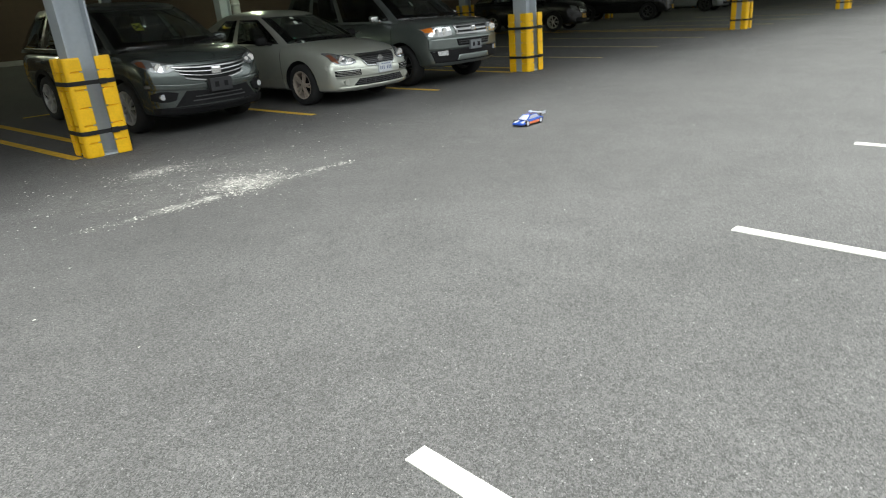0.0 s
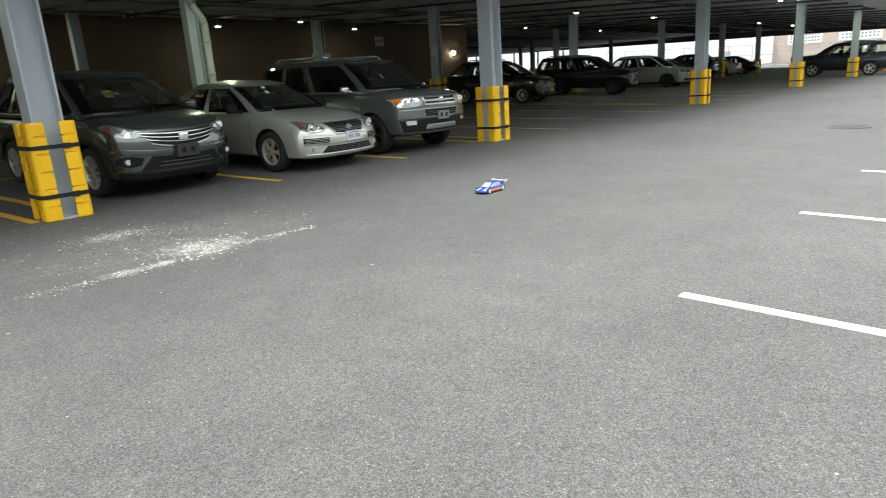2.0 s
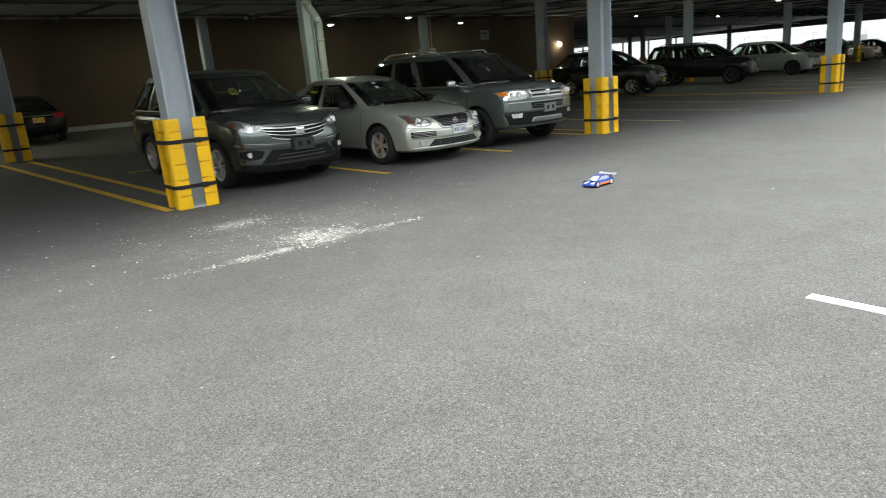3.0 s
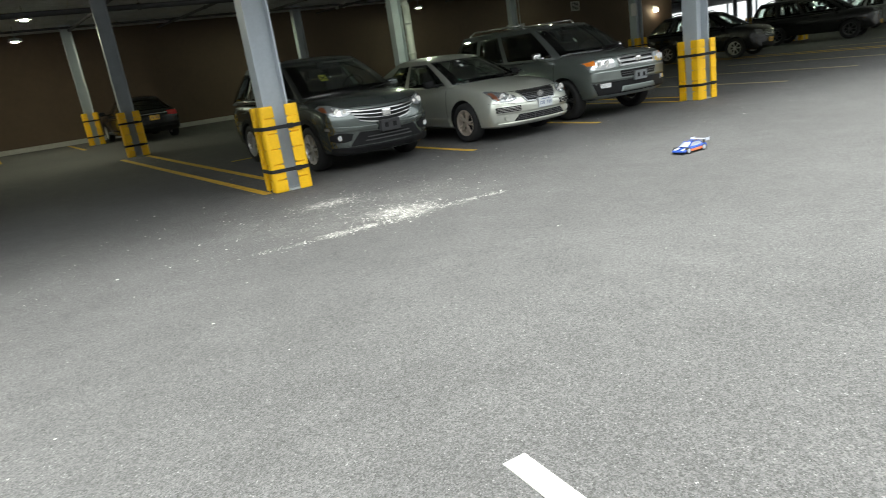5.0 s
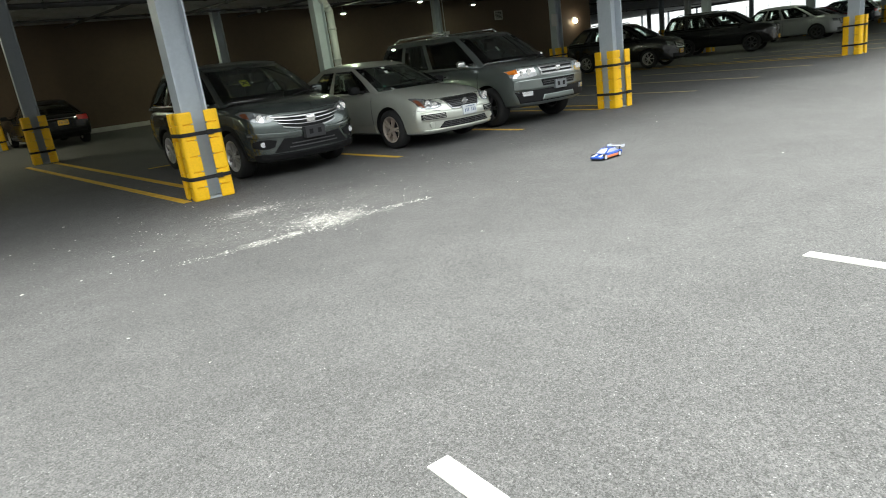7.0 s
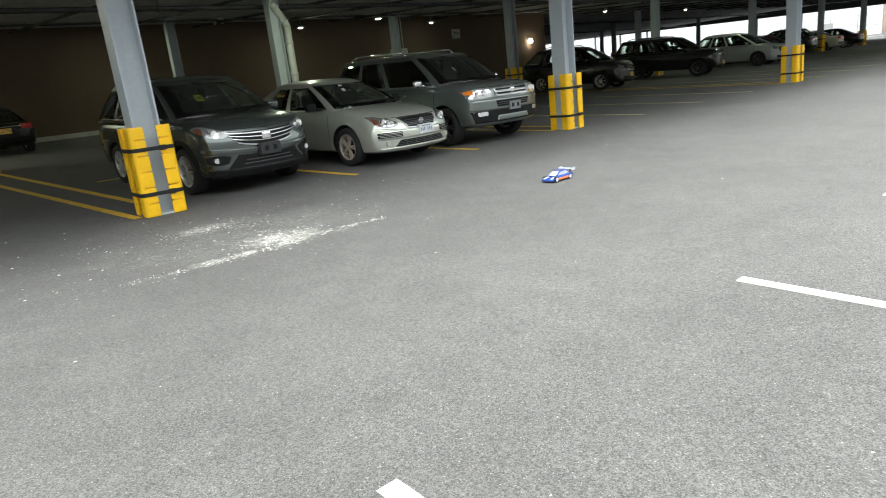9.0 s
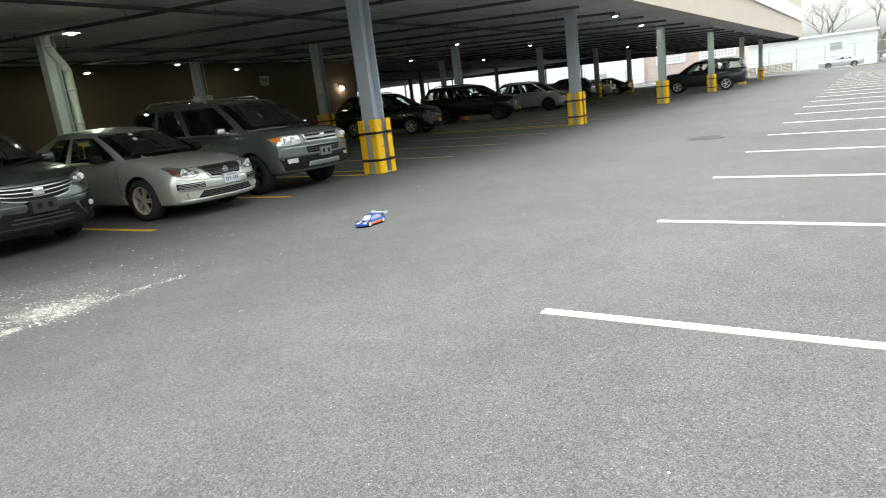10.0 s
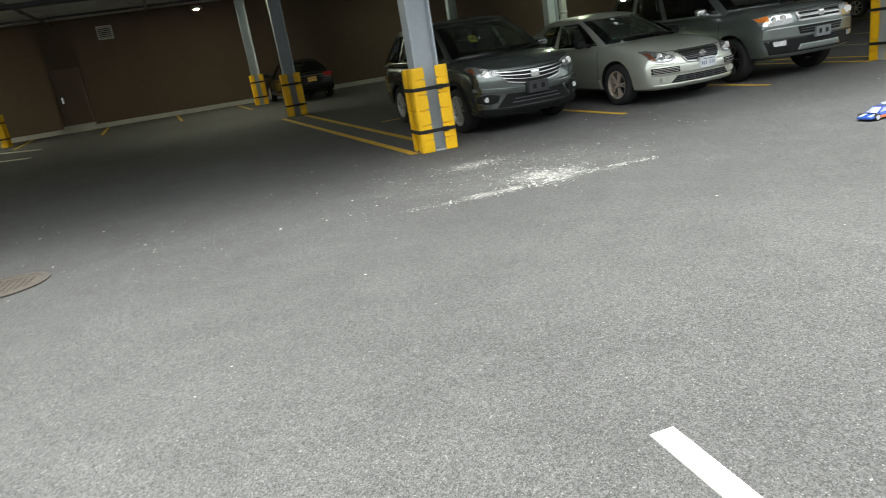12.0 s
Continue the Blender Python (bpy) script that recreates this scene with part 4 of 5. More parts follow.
def front_crossover(car, bvh, coat, shape):
    part("grille", panel(bvh, "x", 1, along((-.56, .885), (.56, .885), 17, -.02), along((-.42, .735), (.42, .735), 17, -.065), 5, .010, .03), M_BLACKP, car, "dark grille with chrome bars")
    for w, z, half, sag in ((.56, .870, .009, .032), (.53, .828, .006, .045), (.49, .782, .006, .055), (.44, .725, .010, .062)):
        strip(car, bvh, "grille_bar", w, z, half, sag, .022, M_CHROMEB, "brushed chrome grille bar")
    badge_on(car, bvh, .775, .15, .125)
    part("hood_seam", panel(bvh, "x", 1, along((-.80, .965), (.80, .965), 21, -.055), along((-.80, .957), (.80, .957), 21, -.055), 1, .002, .01), M_WELL, car)
    for s in (1, -1):
        bm = bmesh.new()
        tube(bm, (.80, s * .882, 1.10), (-1.75, s * .872, 1.115), .011, 8)
        part("window_trim", bm, M_CHROME, car, "chrome strip under the windows")
        # raised crease along each side of the hood
        bm = bmesh.new()
        tube(bm, (1.15, s * .60, bvh.ray_cast(Vector((1.15, s * .60, 3)), Vector((0, 0, -1)))[0].z - .012), (1.98, s * .50, bvh.ray_cast(Vector((1.98, s * .50, 3)), Vector((0, 0, -1)))[0].z - .014), .03, 12, .02)
        part("hood_crease", bm, coat, car, smooth=True)
    lamp_pair(car, bvh, 1, [(.52, .895), (.61, .925), (.70, .955), (.78, .985), (.835, .99), (.868, .96)], [(.52, .835), (.61, .805), (.70, .805), (.78, .83), (.835, .87), (.868, .91)], M_LENSD, label="clear swept-back headlamp with round reflectors", rows=4, off=.010)
    for s in (1, -1):
        disc_on(car, bvh, s * .705, .875, .050, M_BULB, "headlight_bowl", off=.02)
        disc_on(car, bvh, s * .60, .865, .030, M_BULB, "headlight_bowl", off=.02)
    lamp_pair(car, bvh, 1, [(.66, .925), (.70, .94), (.75, .95)], [(.66, .825), (.70, .82), (.75, .84)], M_LENS, "headlight_reflector", "bright reflector inside the headlamp", off=.014)
    lamp_pair(car, bvh, 1, [(.82, .965), (.845, .965), (.862, .95)], [(.82, .88), (.845, .89), (.862, .905)], M_AMBERD, "indicator", off=.016)
    part("bumper_crease", panel(bvh, "x", 1, along((-.87, .685), (.87, .685), 25, -.05), along((-.88, .60), (.88, .60), 25, -.03), 3, .018, .02), coat, car, "painted bumper shelf under the grille", smooth=True)
    part("lower_grille", panel(bvh, "x", 1, along((-.46, .56), (.46, .56), 17, -.015), along((-.62, .37), (.62, .37), 17), 3, .012, .02), M_BLACKP, car, "dark lower air intake")
    for z, w in ((.425, .40), (.475, .36)):
        strip(car, bvh, "lower_grille_bar", w, z, .007, .0, .022, M_RIMD)
    part("lower_bumper", panel(bvh, "x", 1, along((-.88, .375), (.88, .375), 21, -.02), along((-.86, .255), (.86, .255), 21), 4, .020, .02), M_BLACKP, car, "black plastic lower bumper")
    lamp_pair(car, bvh, 1, [(.56, .545), (.66, .572), (.76, .578), (.85, .555)], [(.60, .455), (.68, .44), (.76, .44), (.85, .475)], M_BLACKP, "fog_lamp_pod", "dark fog lamp recess", off=.012)
    for s in (1, -1):
        disc_on(car, bvh, s * .745, .51, .038, M_LENS, "fog_lamp", off=.026, label="round fog lamp")
    lamp_pair(car, bvh, 1, [(.84, .66), (.86, .665), (.88, .665)], [(.84, .625), (.86, .628), (.88, .63)], M_LENSD, "side_reflector", off=.02)
    plate_on(car, bvh, .60, M_PLATED, bars=False, w=.33, h=.165, off=.075)


def front_sedan(car, bvh, coat, shape):
    part("grille", panel(bvh, "x", 1, along((-.40, .745), (.40, .745), 13, .012), along((-.29, .605), (.29, .605), 13, -.02), 4, .010, .03), M_BLACKP, car, "dark grille with fine bars")
    for z, w in ((.635, .31), (.66, .33), (.685, .35), (.71, .37)):
        strip(car, bvh, "grille_bar", w, z, .005, .0, .018, M_RIMD)
    strip(car, bvh, "grille_frame", .405, .748, .011, -.010, .020, M_CHROMEB, "brushed chrome grille frame")
    strip(car, bvh, "grille_frame", .30, .600, .010, .015, .020, M_CHROMEB, "brushed chrome grille frame")
    for s in (1, -1):
        part("grille_frame", panel(bvh, "x", 1, [(s * .405, .748), (s * .385, .748)], [(s * .305, .60), (s * .285, .60)], 4, .020, .02), M_CHROMEB, car)
    bm = bmesh.new()
    hit = bvh.ray_cast(Vector((4, 0, .675)), Vector((-1, 0, 0)))[0]
    tube(bm, (hit.x, 0, .675), (hit.x + .026, 0, .675), .055, 20)
    box(bm, hit.x, hit.x + .032, -.075, .075, .663, .687, .004)
    part("badge", bm, M_CHROMEB, car, "round chrome badge")
    part("hood_seam", panel(bvh, "x", 1, along((-.78, .775), (.78, .775), 21, -.005), along((-.78, .768), (.78, .768), 21, -.005), 1, .002, .01), M_WELL, car)
    part("bumper_seam", panel(bvh, "x", 1, along((-.87, .625), (-.50, .59), 9), along((-.87, .619), (-.50, .584), 9), 1, .002, .01), M_WELL, car)
    lamp_pair(car, bvh, 1, [(.455, .70), (.54, .75), (.63, .785), (.71, .81), (.77, .815), (.80, .80)], [(.455, .655), (.54, .63), (.63, .625), (.71, .63), (.77, .65), (.80, .69)], M_LENSD, label="clear headlamp with amber corner", rows=4, off=.010)
    for s in (1, -1):
        disc_on(car, bvh, s * .555, .685, .042, M_BULB, "headlight_bowl", off=.02)
        disc_on(car, bvh, s * .665, .712, .054, M_BULB, "headlight_bowl", off=.02)
    lamp_pair(car, bvh, 1, [(.52, .725), (.58, .745), (.63, .76)], [(.52, .655), (.58, .645), (.63, .645)], M_LENS, "headlight_reflector", "bright reflector inside the headlamp", off=.013)
    lamp_pair(car, bvh, 1, [(.735, .785), (.765, .785), (.79, .78)], [(.73, .655), (.76, .665), (.79, .695)], M_AMBERD, "indicator", off=.016)
    part("bumper", panel(bvh, "x", 1, along((-.86, .575), (.86, .575), 21, .0), along((-.86, .435), (.86, .435), 21), 3, .014, .02), coat, car, "painted bumper", smooth=True)
    part("bumper_lip", panel(bvh, "x", 1, along((-.84, .30), (.84, .30), 21), along((-.82, .235), (.82, .235), 21), 2, .022, .02), coat, car, "painted chin with scuffs", smooth=True)
    part("lower_grille", panel(bvh, "x", 1, along((-.46, .41), (.46, .41), 13), along((-.56, .31), (.56, .31), 13), 3, .008, .02), M_BLACKP, car, "dark mesh air intake")
    for z, w in ((.335, .52), (.362, .50), (.388, .47)):
        strip(car, bvh, "lower_grille_bar", w, z, .005, .0, .016, M_RIMD)
    for y in (-.36, -.18, 0, .18, .36):
        part("lower_grille_post", panel(bvh, "x", 1, [(y - .006, .405), (y + .006, .405)], [(y - .006, .315), (y + .006, .315)], 3, .016, .01), M_RIMD, car)
    for z in (.485, .53):
        lamp_pair(car, bvh, 1, along((.44, z + .019), (.80, z + .019), 9), along((.44, z - .018), (.80, z - .018), 9), M_BLACKP, "bumper_guard", "black rubber bumper strip", 1, .030)
        lamp_pair(car, bvh, 1, along((.46, z + .004), (.79, z + .004), 9), along((.46, z - .003), (.79, z - .003), 9), M_RIM, "guard_highlight", "pale bead along the rubber strip", 1, .034)
    for s in (1, -1):
        disc_on(car, bvh, s * .66, .375, .048, coat, "fog_lamp_cover", off=.014)
    plate_on(car, bvh, .535, M_PLATE, y=.05, off=.04)


def front_boxy(car, bvh, coat, shape):
    part("grille", panel(bvh, "x", 1, along((-.46, 1.045), (.46, 1.045), 13), along((-.42, .885), (.42, .885), 13), 4, .010, .03), M_BLACKP, car, "dark grille in a chrome frame")
    for z, half in ((1.032, .014), (.968, .020), (.897, .016)):
        strip(car, bvh, "grille_bar", .45, z, half, .0, .024, M_CHROMEB, "brushed chrome grille bar")
    for s in (1, -1):
        part("grille_frame", panel(bvh, "x", 1, [(s * .465, 1.045), (s * .43, 1.045)], [(s * .43, .885), (s * .40, .885)], 3, .024, .02), M_CHROMEB, car)
    badge_on(car, bvh, .968, .12, .10)
    part("hood_seam", panel(bvh, "x", 1, along((-.91, 1.065), (.91, 1.065), 21), along((-.91, 1.058), (.91, 1.058), 21), 1, .002, .01), M_WELL, car)
    lamp_pair(car, bvh, 1, [(.53, 1.035), (.65, 1.04), (.78, 1.04), (.88, 1.03), (.945, 1.005)], [(.52, .885), (.65, .865), (.78, .86), (.88, .865), (.945, .885)], M_LENS, label="large rectangular headlamp", rows=4, off=.010)
    for s in (1, -1):
        disc_on(car, bvh, s * .66, .95, .06, M_BULB, "headlight_bowl", off=.018)
        disc_on(car, bvh, s * .79, .95, .05, M_BULB, "headlight_bowl", off=.018)
    lamp_pair(car, bvh, 1, [(.86, 1.03), (.90, 1.02), (.942, 1.0)], [(.86, .945), (.90, .945), (.942, .945)], M_AMBER, "indicator", off=.016)
    part("bumper", panel(bvh, "x", 1, along((-.94, .835), (.94, .835), 21), along((-.94, .64), (.94, .64), 21), 3, .028, .02), coat, car, "protruding painted bumper", smooth=True)
    part("lower_grille", panel(bvh, "x", 1, along((-.46, .805), (.46, .805), 13), along((-.42, .69), (.42, .69), 13), 3, .034, .02), M_BLACKP, car, "dark air intake")
    for z in (.73, .765):
        strip(car, bvh, "lower_grille_bar", .42, z, .006, .0, .042, M_RIMD)
    part("lower_bumper", panel(bvh, "x", 1, along((-.93, .632), (.93, .632), 21), along((-.86, .42), (.86, .42), 21), 3, .018, .02), M_BLACKP, car, "black plastic lower bumper")
    part("skid_bar", panel(bvh, "x", 1, along((-.40, .535), (.40, .535), 13), along((-.44, .44), (.44, .44), 13), 2, .028, .02), P_GREEN, car, "grey skid plate", smooth=True)
    lamp_pair(car, bvh, 1, along((.64, .625), (.84, .62), 5), along((.64, .545), (.82, .545), 5), M_LENS, "fog_lamp", "rectangular fog lamp", off=.026)
    plate_on(car, bvh, .685, M_PLATEG, bars=False, off=.065)


def front_plain(car, bvh, coat, shape):
    zt = shape["rows"][-4][2] - 0.01
    part("grille", panel(bvh, "x", 1, along((-.42, zt - .02), (.42, zt - .02), 11), along((-.34, zt - .26), (.34, zt - .26), 11), 4, .012, .03), M_BLACKP, car, "dark grille with chrome bars")
    for i in range(4):
        z = zt - .05 - .055 * i
        part("grille_bar", panel(bvh, "x", 1, along((-.39, z + .009), (.39, z + .009), 11), along((-.39, z - .009), (.39, z - .009), 11), 1, .026, .01), M_CHROMEB, car, "chrome grille bar")
    lamp_pair(car, bvh, 1, along((.48, zt - .02), (.78, zt + .03), 6), along((.48, zt - .12), (.76, zt - .12), 6), M_LENSD, label="clear headlamp")
    part("lower_grille", panel(bvh, "x", 1, along((-.55, .46), (.55, .46), 11), along((-.55, .33), (.55, .33), 11), 3, .012, .02), M_BLACKP, car)
    plate_on(car, bvh, .52, M_PLATEY)


def rear_plain(car, bvh, coat, shape):
    zt = shape["rows"][2][2]
    lamp_pair(car, bvh, -1, along((.42, zt - .06), (.76, zt - .06), 6), along((.44, zt - .20), (.77, zt - .22), 6), M_REDL, "tail_light", "red tail lamp")
    part("trim_strip", panel(bvh, "x", -1, along((-.42, zt - .10), (.42, zt - .10), 9), along((-.42, zt - .125), (.42, zt - .125), 9), 1, .012, .01), M_CHROME, car, "chrome strip")
    plate_on(car, bvh, zt - .24, M_PLATEY, -1)
    part("rear_bumper", panel(bvh, "x", -1, along((-.7, .55), (.7, .55), 13), along((-.66, .42), (.66, .42), 13), 3, .02, .02), M_BLACKP, car)


P_GREY = paint("dark_grey_metallic", (0.092, 0.108, 0.104), 0.8, 0.24, 1.0)
P_SILVER = paint("silver_gold_metallic", (0.58, 0.595, 0.535), 0.6, 0.30, 0.9)
P_GREEN = paint("grey_green_metallic", (0.195, 0.22, 0.212), 0.7, 0.32, 0.9)
P_BLACK = paint("black_car_paint", (0.010, 0.010, 0.011), 0.1, 0.25)
P_NAVY = paint("dark_blue_paint", (0.014, 0.017, 0.024), 0.2, 0.28)
# white paint darkened to grey, standing in for the garage shade
P_WHITE = paint("shade_darkened_white", (0.30, 0.31, 0.32), 0.2, 0.35)
P_RED = paint("dark_red_paint", (0.16, 0.012, 0.016), 0.2, 0.3)
P_PALE = paint("pale_silver_paint", (0.55, 0.57, 0.60), 0.4, 0.35)
P_TAN = paint("beige_car_paint", (0.42, 0.40, 0.36), 0.3, 0.4)


def parked(x, y, yaw):
    """Pose of a car whose middle stands at x, y, with its nose towards yaw, on the sloping floor."""
    c = math.sin(radians(yaw))
    return pose(x, y, floor_z(y) + 0.002, 0, 0, yaw) @ pose(0, 0, 0, 0, -math.degrees(math.atan(0.032 if y > 0 else 0.016)) * c, 0)


def front_axle_at(shape, x, y, yaw):
    d = shape["axles"][0]
    return parked(x - d * math.cos(radians(yaw)), y - d * math.sin(radians(yaw)), yaw)


GROUP = "cars parked under the building"
crv = build_car("suv", front_axle_at(CROSSOVER, 1.59, 1.02, -84.6), CROSSOVER, P_GREY, "dark grey compact suv parked behind a column", GROUP, 9, front=front_crossover, rear=rear_plain, cladding=True)
# the sedan's silver mirrors take black plastic to stand in for shadow
alt = build_car("sedan", front_axle_at(SEDAN, 4.22, 0.74, -84.6), SEDAN, P_SILVER, "dusty silver sedan with rubber bumper strips", GROUP, 5, rim=M_RIMT, mirror=M_BLACKP, front=front_sedan, rear=rear_plain)
pil = build_car("boxy_suv", front_axle_at(BOXY, 6.60, 0.80, -87.5), BOXY, P_GREEN, "large grey green suv with roof rails", GROUP, 5, rim=M_RIMD, front=front_boxy, rear=rear_plain, rails=True, cladding=False, mirror=M_CHROME, privacy=True)

build_car("suv", front_axle_at(CROSSOVER, 19.7, 6.9, -78), CROSSOVER, P_BLACK, "glossy black suv with bright alloy rims", GROUP, 7, front=front_plain, rear=rear_plain, rails=True, upholstery=M_SEATL)
build_car("minivan", front_axle_at(BOXY, 26.2, 6.5, -72), BOXY, P_BLACK, "black minivan in the shade", GROUP, 7, rim=M_RIMD, front=front_plain, rear=rear_plain, rails=True)
build_car("suv", front_axle_at(CROSSOVER, 33.0, 6.7, -84), CROSSOVER, P_WHITE, "white crossover with paint darkened for the shade", GROUP, 5, rim=M_RIMD, front=front_plain, rear=rear_plain)
for i, (x, y, sh, p, yaw, lab) in enumerate(((37.6, 9.0, SEDAN, P_PALE, -84, "silver sedan parked nose out"), (41.6, 11.0, SEDAN, P_RED, 96, "dark red sedan parked nose in"), (45.8, 11.2, CROSSOVER, P_NAVY, 96, "dark blue suv parked nose in"), (50.2, 11.2, SEDAN, P_TAN, 96, "beige sedan parked nose in"), (54.4, 11.2, SEDAN, P_BLACK, 96, "black sedan parked nose in"))):
    build_car("sedan" if sh is SEDAN else "suv", parked(x, y, yaw), sh, p, lab, GROUP, 5, front=front_plain, rear=rear_plain)
build_car("boxy_suv", front_axle_at(BOXY, 45.6, 2.4, 97), BOXY, P_NAVY, "dark blue off-road wagon parked nose in", GROUP, 5, grow=1.14, front=front_plain, rear=rear_plain, rails=True)
build_car("sedan", parked(-0.2, 16.9, 97), SEDAN, P_BLACK, "black sedan parked nose to the brown wall", GROUP, 5, front=front_plain, rear=rear_plain)
build_car("sedan", parked(95.5, -5.4, 96), SEDAN, P_PALE, "silver sedan on the street behind the fence", "cars on the street", 5, front=front_plain, rear=rear_plain)
build_car("suv", parked(96.0, -11.8, 95), CROSSOVER, P_PALE, "pale blue suv on the street", "cars on the street", 5, front=front_plain, rear=rear_plain)

# ---- things on the wall, the ceiling and the columns ----


def build_vent(x, z, w, h):
    t = thing("wall_vent", pose(x, WALL_Y - 0.004, z), "pale louvred vent set in the brown wall", "vent", "wall vents")
    bm = bmesh.new()
    for a, b, c, d in ((-w / 2, w / 2, h / 2 - 0.04, h / 2), (-w / 2, w / 2, -h / 2, -h / 2 + 0.04), (-w / 2, -w / 2 + 0.04, -h / 2 + 0.04, h / 2 - 0.04), (w / 2 - 0.04, w / 2, -h / 2 + 0.04, h / 2 - 0.04)):
        box(bm, a, b, -0.04, 0.0, c, d)
    part("frame", bm, M_VENT, t)
    bm = bmesh.new()
    box(bm, -w / 2 + 0.03, w / 2 - 0.03, -0.008, 0.0, -h / 2 + 0.03, h / 2 - 0.03)
    part("backing", bm, M_WELL, t)
    k = 6
    for i in range(k):
        bm = bmesh.new()
        zz = -h / 2 + 0.04 + (h - 0.08) * (i + 0.5) / k
        box(bm, -w / 2 + 0.042, w / 2 - 0.042, -0.02, 0.02, -0.004, 0.004, m=pose(0, -0.022, zz, 50, 0, 0))
        part("slat", bm, M_VENT, t)


build_vent(-6.80, 4.16, 0.56, 0.50)
build_vent(23.7, 3.78, 0.6, 0.5)


def build_door():
    x0, x1, z0, z1 = -9.05, -8.15, 0.92, 2.98
    d = tagged(new("door_1"), "closed brown steel door in the brown wall", "door", kind="structure")
    d.matrix_world = pose(0, WALL_Y, 0)
    bm = bmesh.new()
    box(bm, x0, x1, -0.045, -0.004, z0, z1, 0.004)
    part("leaf", bm, M_DOOR, d)
    for a, b, c, e in ((x0 - 0.07, x0 - 0.004, z0, z1 + 0.07), (x1 + 0.004, x1 + 0.07, z0, z1 + 0.07), (x0 - 0.004, x1 + 0.004, z1 + 0.004, z1 + 0.07)):
        bm = bmesh.new()
        box(bm, a, b, -0.07, -0.002, c, e, 0.004)
        part("door_frame", bm, M_DOOR, d)
    bm = bmesh.new()
    tube(bm, (x0 + 0.08, -0.045, z0 + 0.98), (x0 + 0.08, -0.11, z0 + 0.98), 0.014, 8)
    tube(bm, (x0 + 0.06, -0.10, z0 + 0.98), (x0 + 0.20, -0.10, z0 + 0.98), 0.011, 8)
    box(bm, x0 + 0.05, x0 + 0.11, -0.052, -0.045, z0 + 0.86, z0 + 1.08)
    part("door_handle", bm, M_CHROME, d, "bright lever handle")
    bm = bmesh.new()
    box(bm, x0 - 0.1, x1 + 0.1, -0.4, -0.002, z0 - 0.3, z0 - 0.005, 0.01)
    part("step", bm, M_KERB, d, "pale concrete door step")


build_door()


def build_wall_lamp(x, z):
    t = thing("wall_lamp", pose(x, WALL_Y - 0.004, z), "lit round lamp on the brown wall", "wall lamp")
    bm = bmesh.new()
    box(bm, -0.14, 0.14, -0.08, 0, 0.05, 0.24, 0.02)
    part("housing", bm, M_HOUSING, t)
    bm = bmesh.new()
    bmesh.ops.create_uvsphere(bm, u_segments=18, v_segments=12, radius=0.12)
    bmesh.ops.translate(bm, verts=bm.verts[:], vec=(0, -0.15, -0.02))
    part("globe", bm, M_WLAMP, t, "glowing warm globe", smooth=True)


build_wall_lamp(30.0, 3.08)


def build_emergency_light(x, y):
    z = ceil_z(y) - 0.01
    t = thing("emergency_light", pose(x, y, z, 0, 0, -40), "white twin-head emergency light under the ceiling", "emergency light")
    bm = bmesh.new()
    box(bm, -0.2, 0.2, -0.05, 0.05, -0.1, 0.0, 0.01)
    part("housing", bm, M_PIPEW, t)
    for s in (-1, 1):
        bm = bmesh.new()
        tube(bm, (s * 0.15, -0.06, -0.2), (s * 0.15, 0.04, -0.16), 0.075, 16, 0.05)
        tube(bm, (s * 0.15, 0, -0.18), (s * 0.15, 0, -0.08), 0.015, 8)
        part("lamp_head", bm, M_PIPEW, t)


build_emergency_light(8.52, 17.47)


def build_downpipe(x, y):
    """A white rain pipe beside a column, bending to the ceiling."""
    bm = bmesh.new()
    z0, zt = floor_z(y), ceil_z(y)
    pts = [Vector((x, y, z0)), Vector((x, y, zt - 0.95)), Vector((x - 0.06, y, zt - 0.8)), Vector((x - 0.3, y, zt - 0.45)), Vector((x - 0.36, y, zt - 0.3)), Vector((x - 0.36, y, zt + 0.02))]
    for a, b in zip(pts, pts[1:]):
        tube(bm, a, b, 0.11, 16)
    for p in pts[1:-1]:
        made = bmesh.ops.create_uvsphere(bm, u_segments=16, v_segments=8, radius=0.112)
        bmesh.ops.translate(bm, verts=made["verts"], vec=p)
    for z in (z0 + 1.6, z0 + 2.5):
        tube(bm, (x, y, z), (x, y, z + 0.07), 0.125, 16)
    tagged(obj("rain_pipe", bm, M_PIPEW, smooth=True), "pale rain pipe strapped beside a column", "pipe")


build_downpipe(7.34, 9.62)


def build_boxes(x, y):
    for i, (dx, z, w, h) in enumerate(((-0.36, 2.62, 0.30, 0.36), (0.26, 2.62, 0.40, 0.36))):
        t = thing("electrical_box", pose(x + dx, y - 0.22, z), "grey electrical box fixed to a column", "electrical box", "electrical boxes")
        bm = bmesh.new()
        box(bm, -w / 2, w / 2, -0.07, 0.07, 0, h, 0.01)
        part("case", bm, M_BOX, t)
        bm = bmesh.new()
        box(bm, -w / 2 + 0.02, w / 2 - 0.02, -0.082, -0.072, 0.02, h - 0.02, 0.004)
        part("cover", bm, M_BOX, t)
        bm = bmesh.new()
        tube(bm, (0, 0, h), (0, 0, 2.05), 0.016, 8)
        part("conduit", bm, M_BOX, t)
    

build_boxes(17.34, 17.6)


def build_sign(x, y, z, w, h, m, label):
    bm = bmesh.new()
    box(bm, x - w / 2, x + w / 2, y - 0.01, y + 0.002, z, z + h, 0.002)
    tagged(obj("sign_plate", bm, m), label, "sign")


build_sign(16.9, 9.52, 2.25, 0.3, 0.45, M_VENT, "small pale sign plate on a column")

# ---- loose things on the asphalt ----


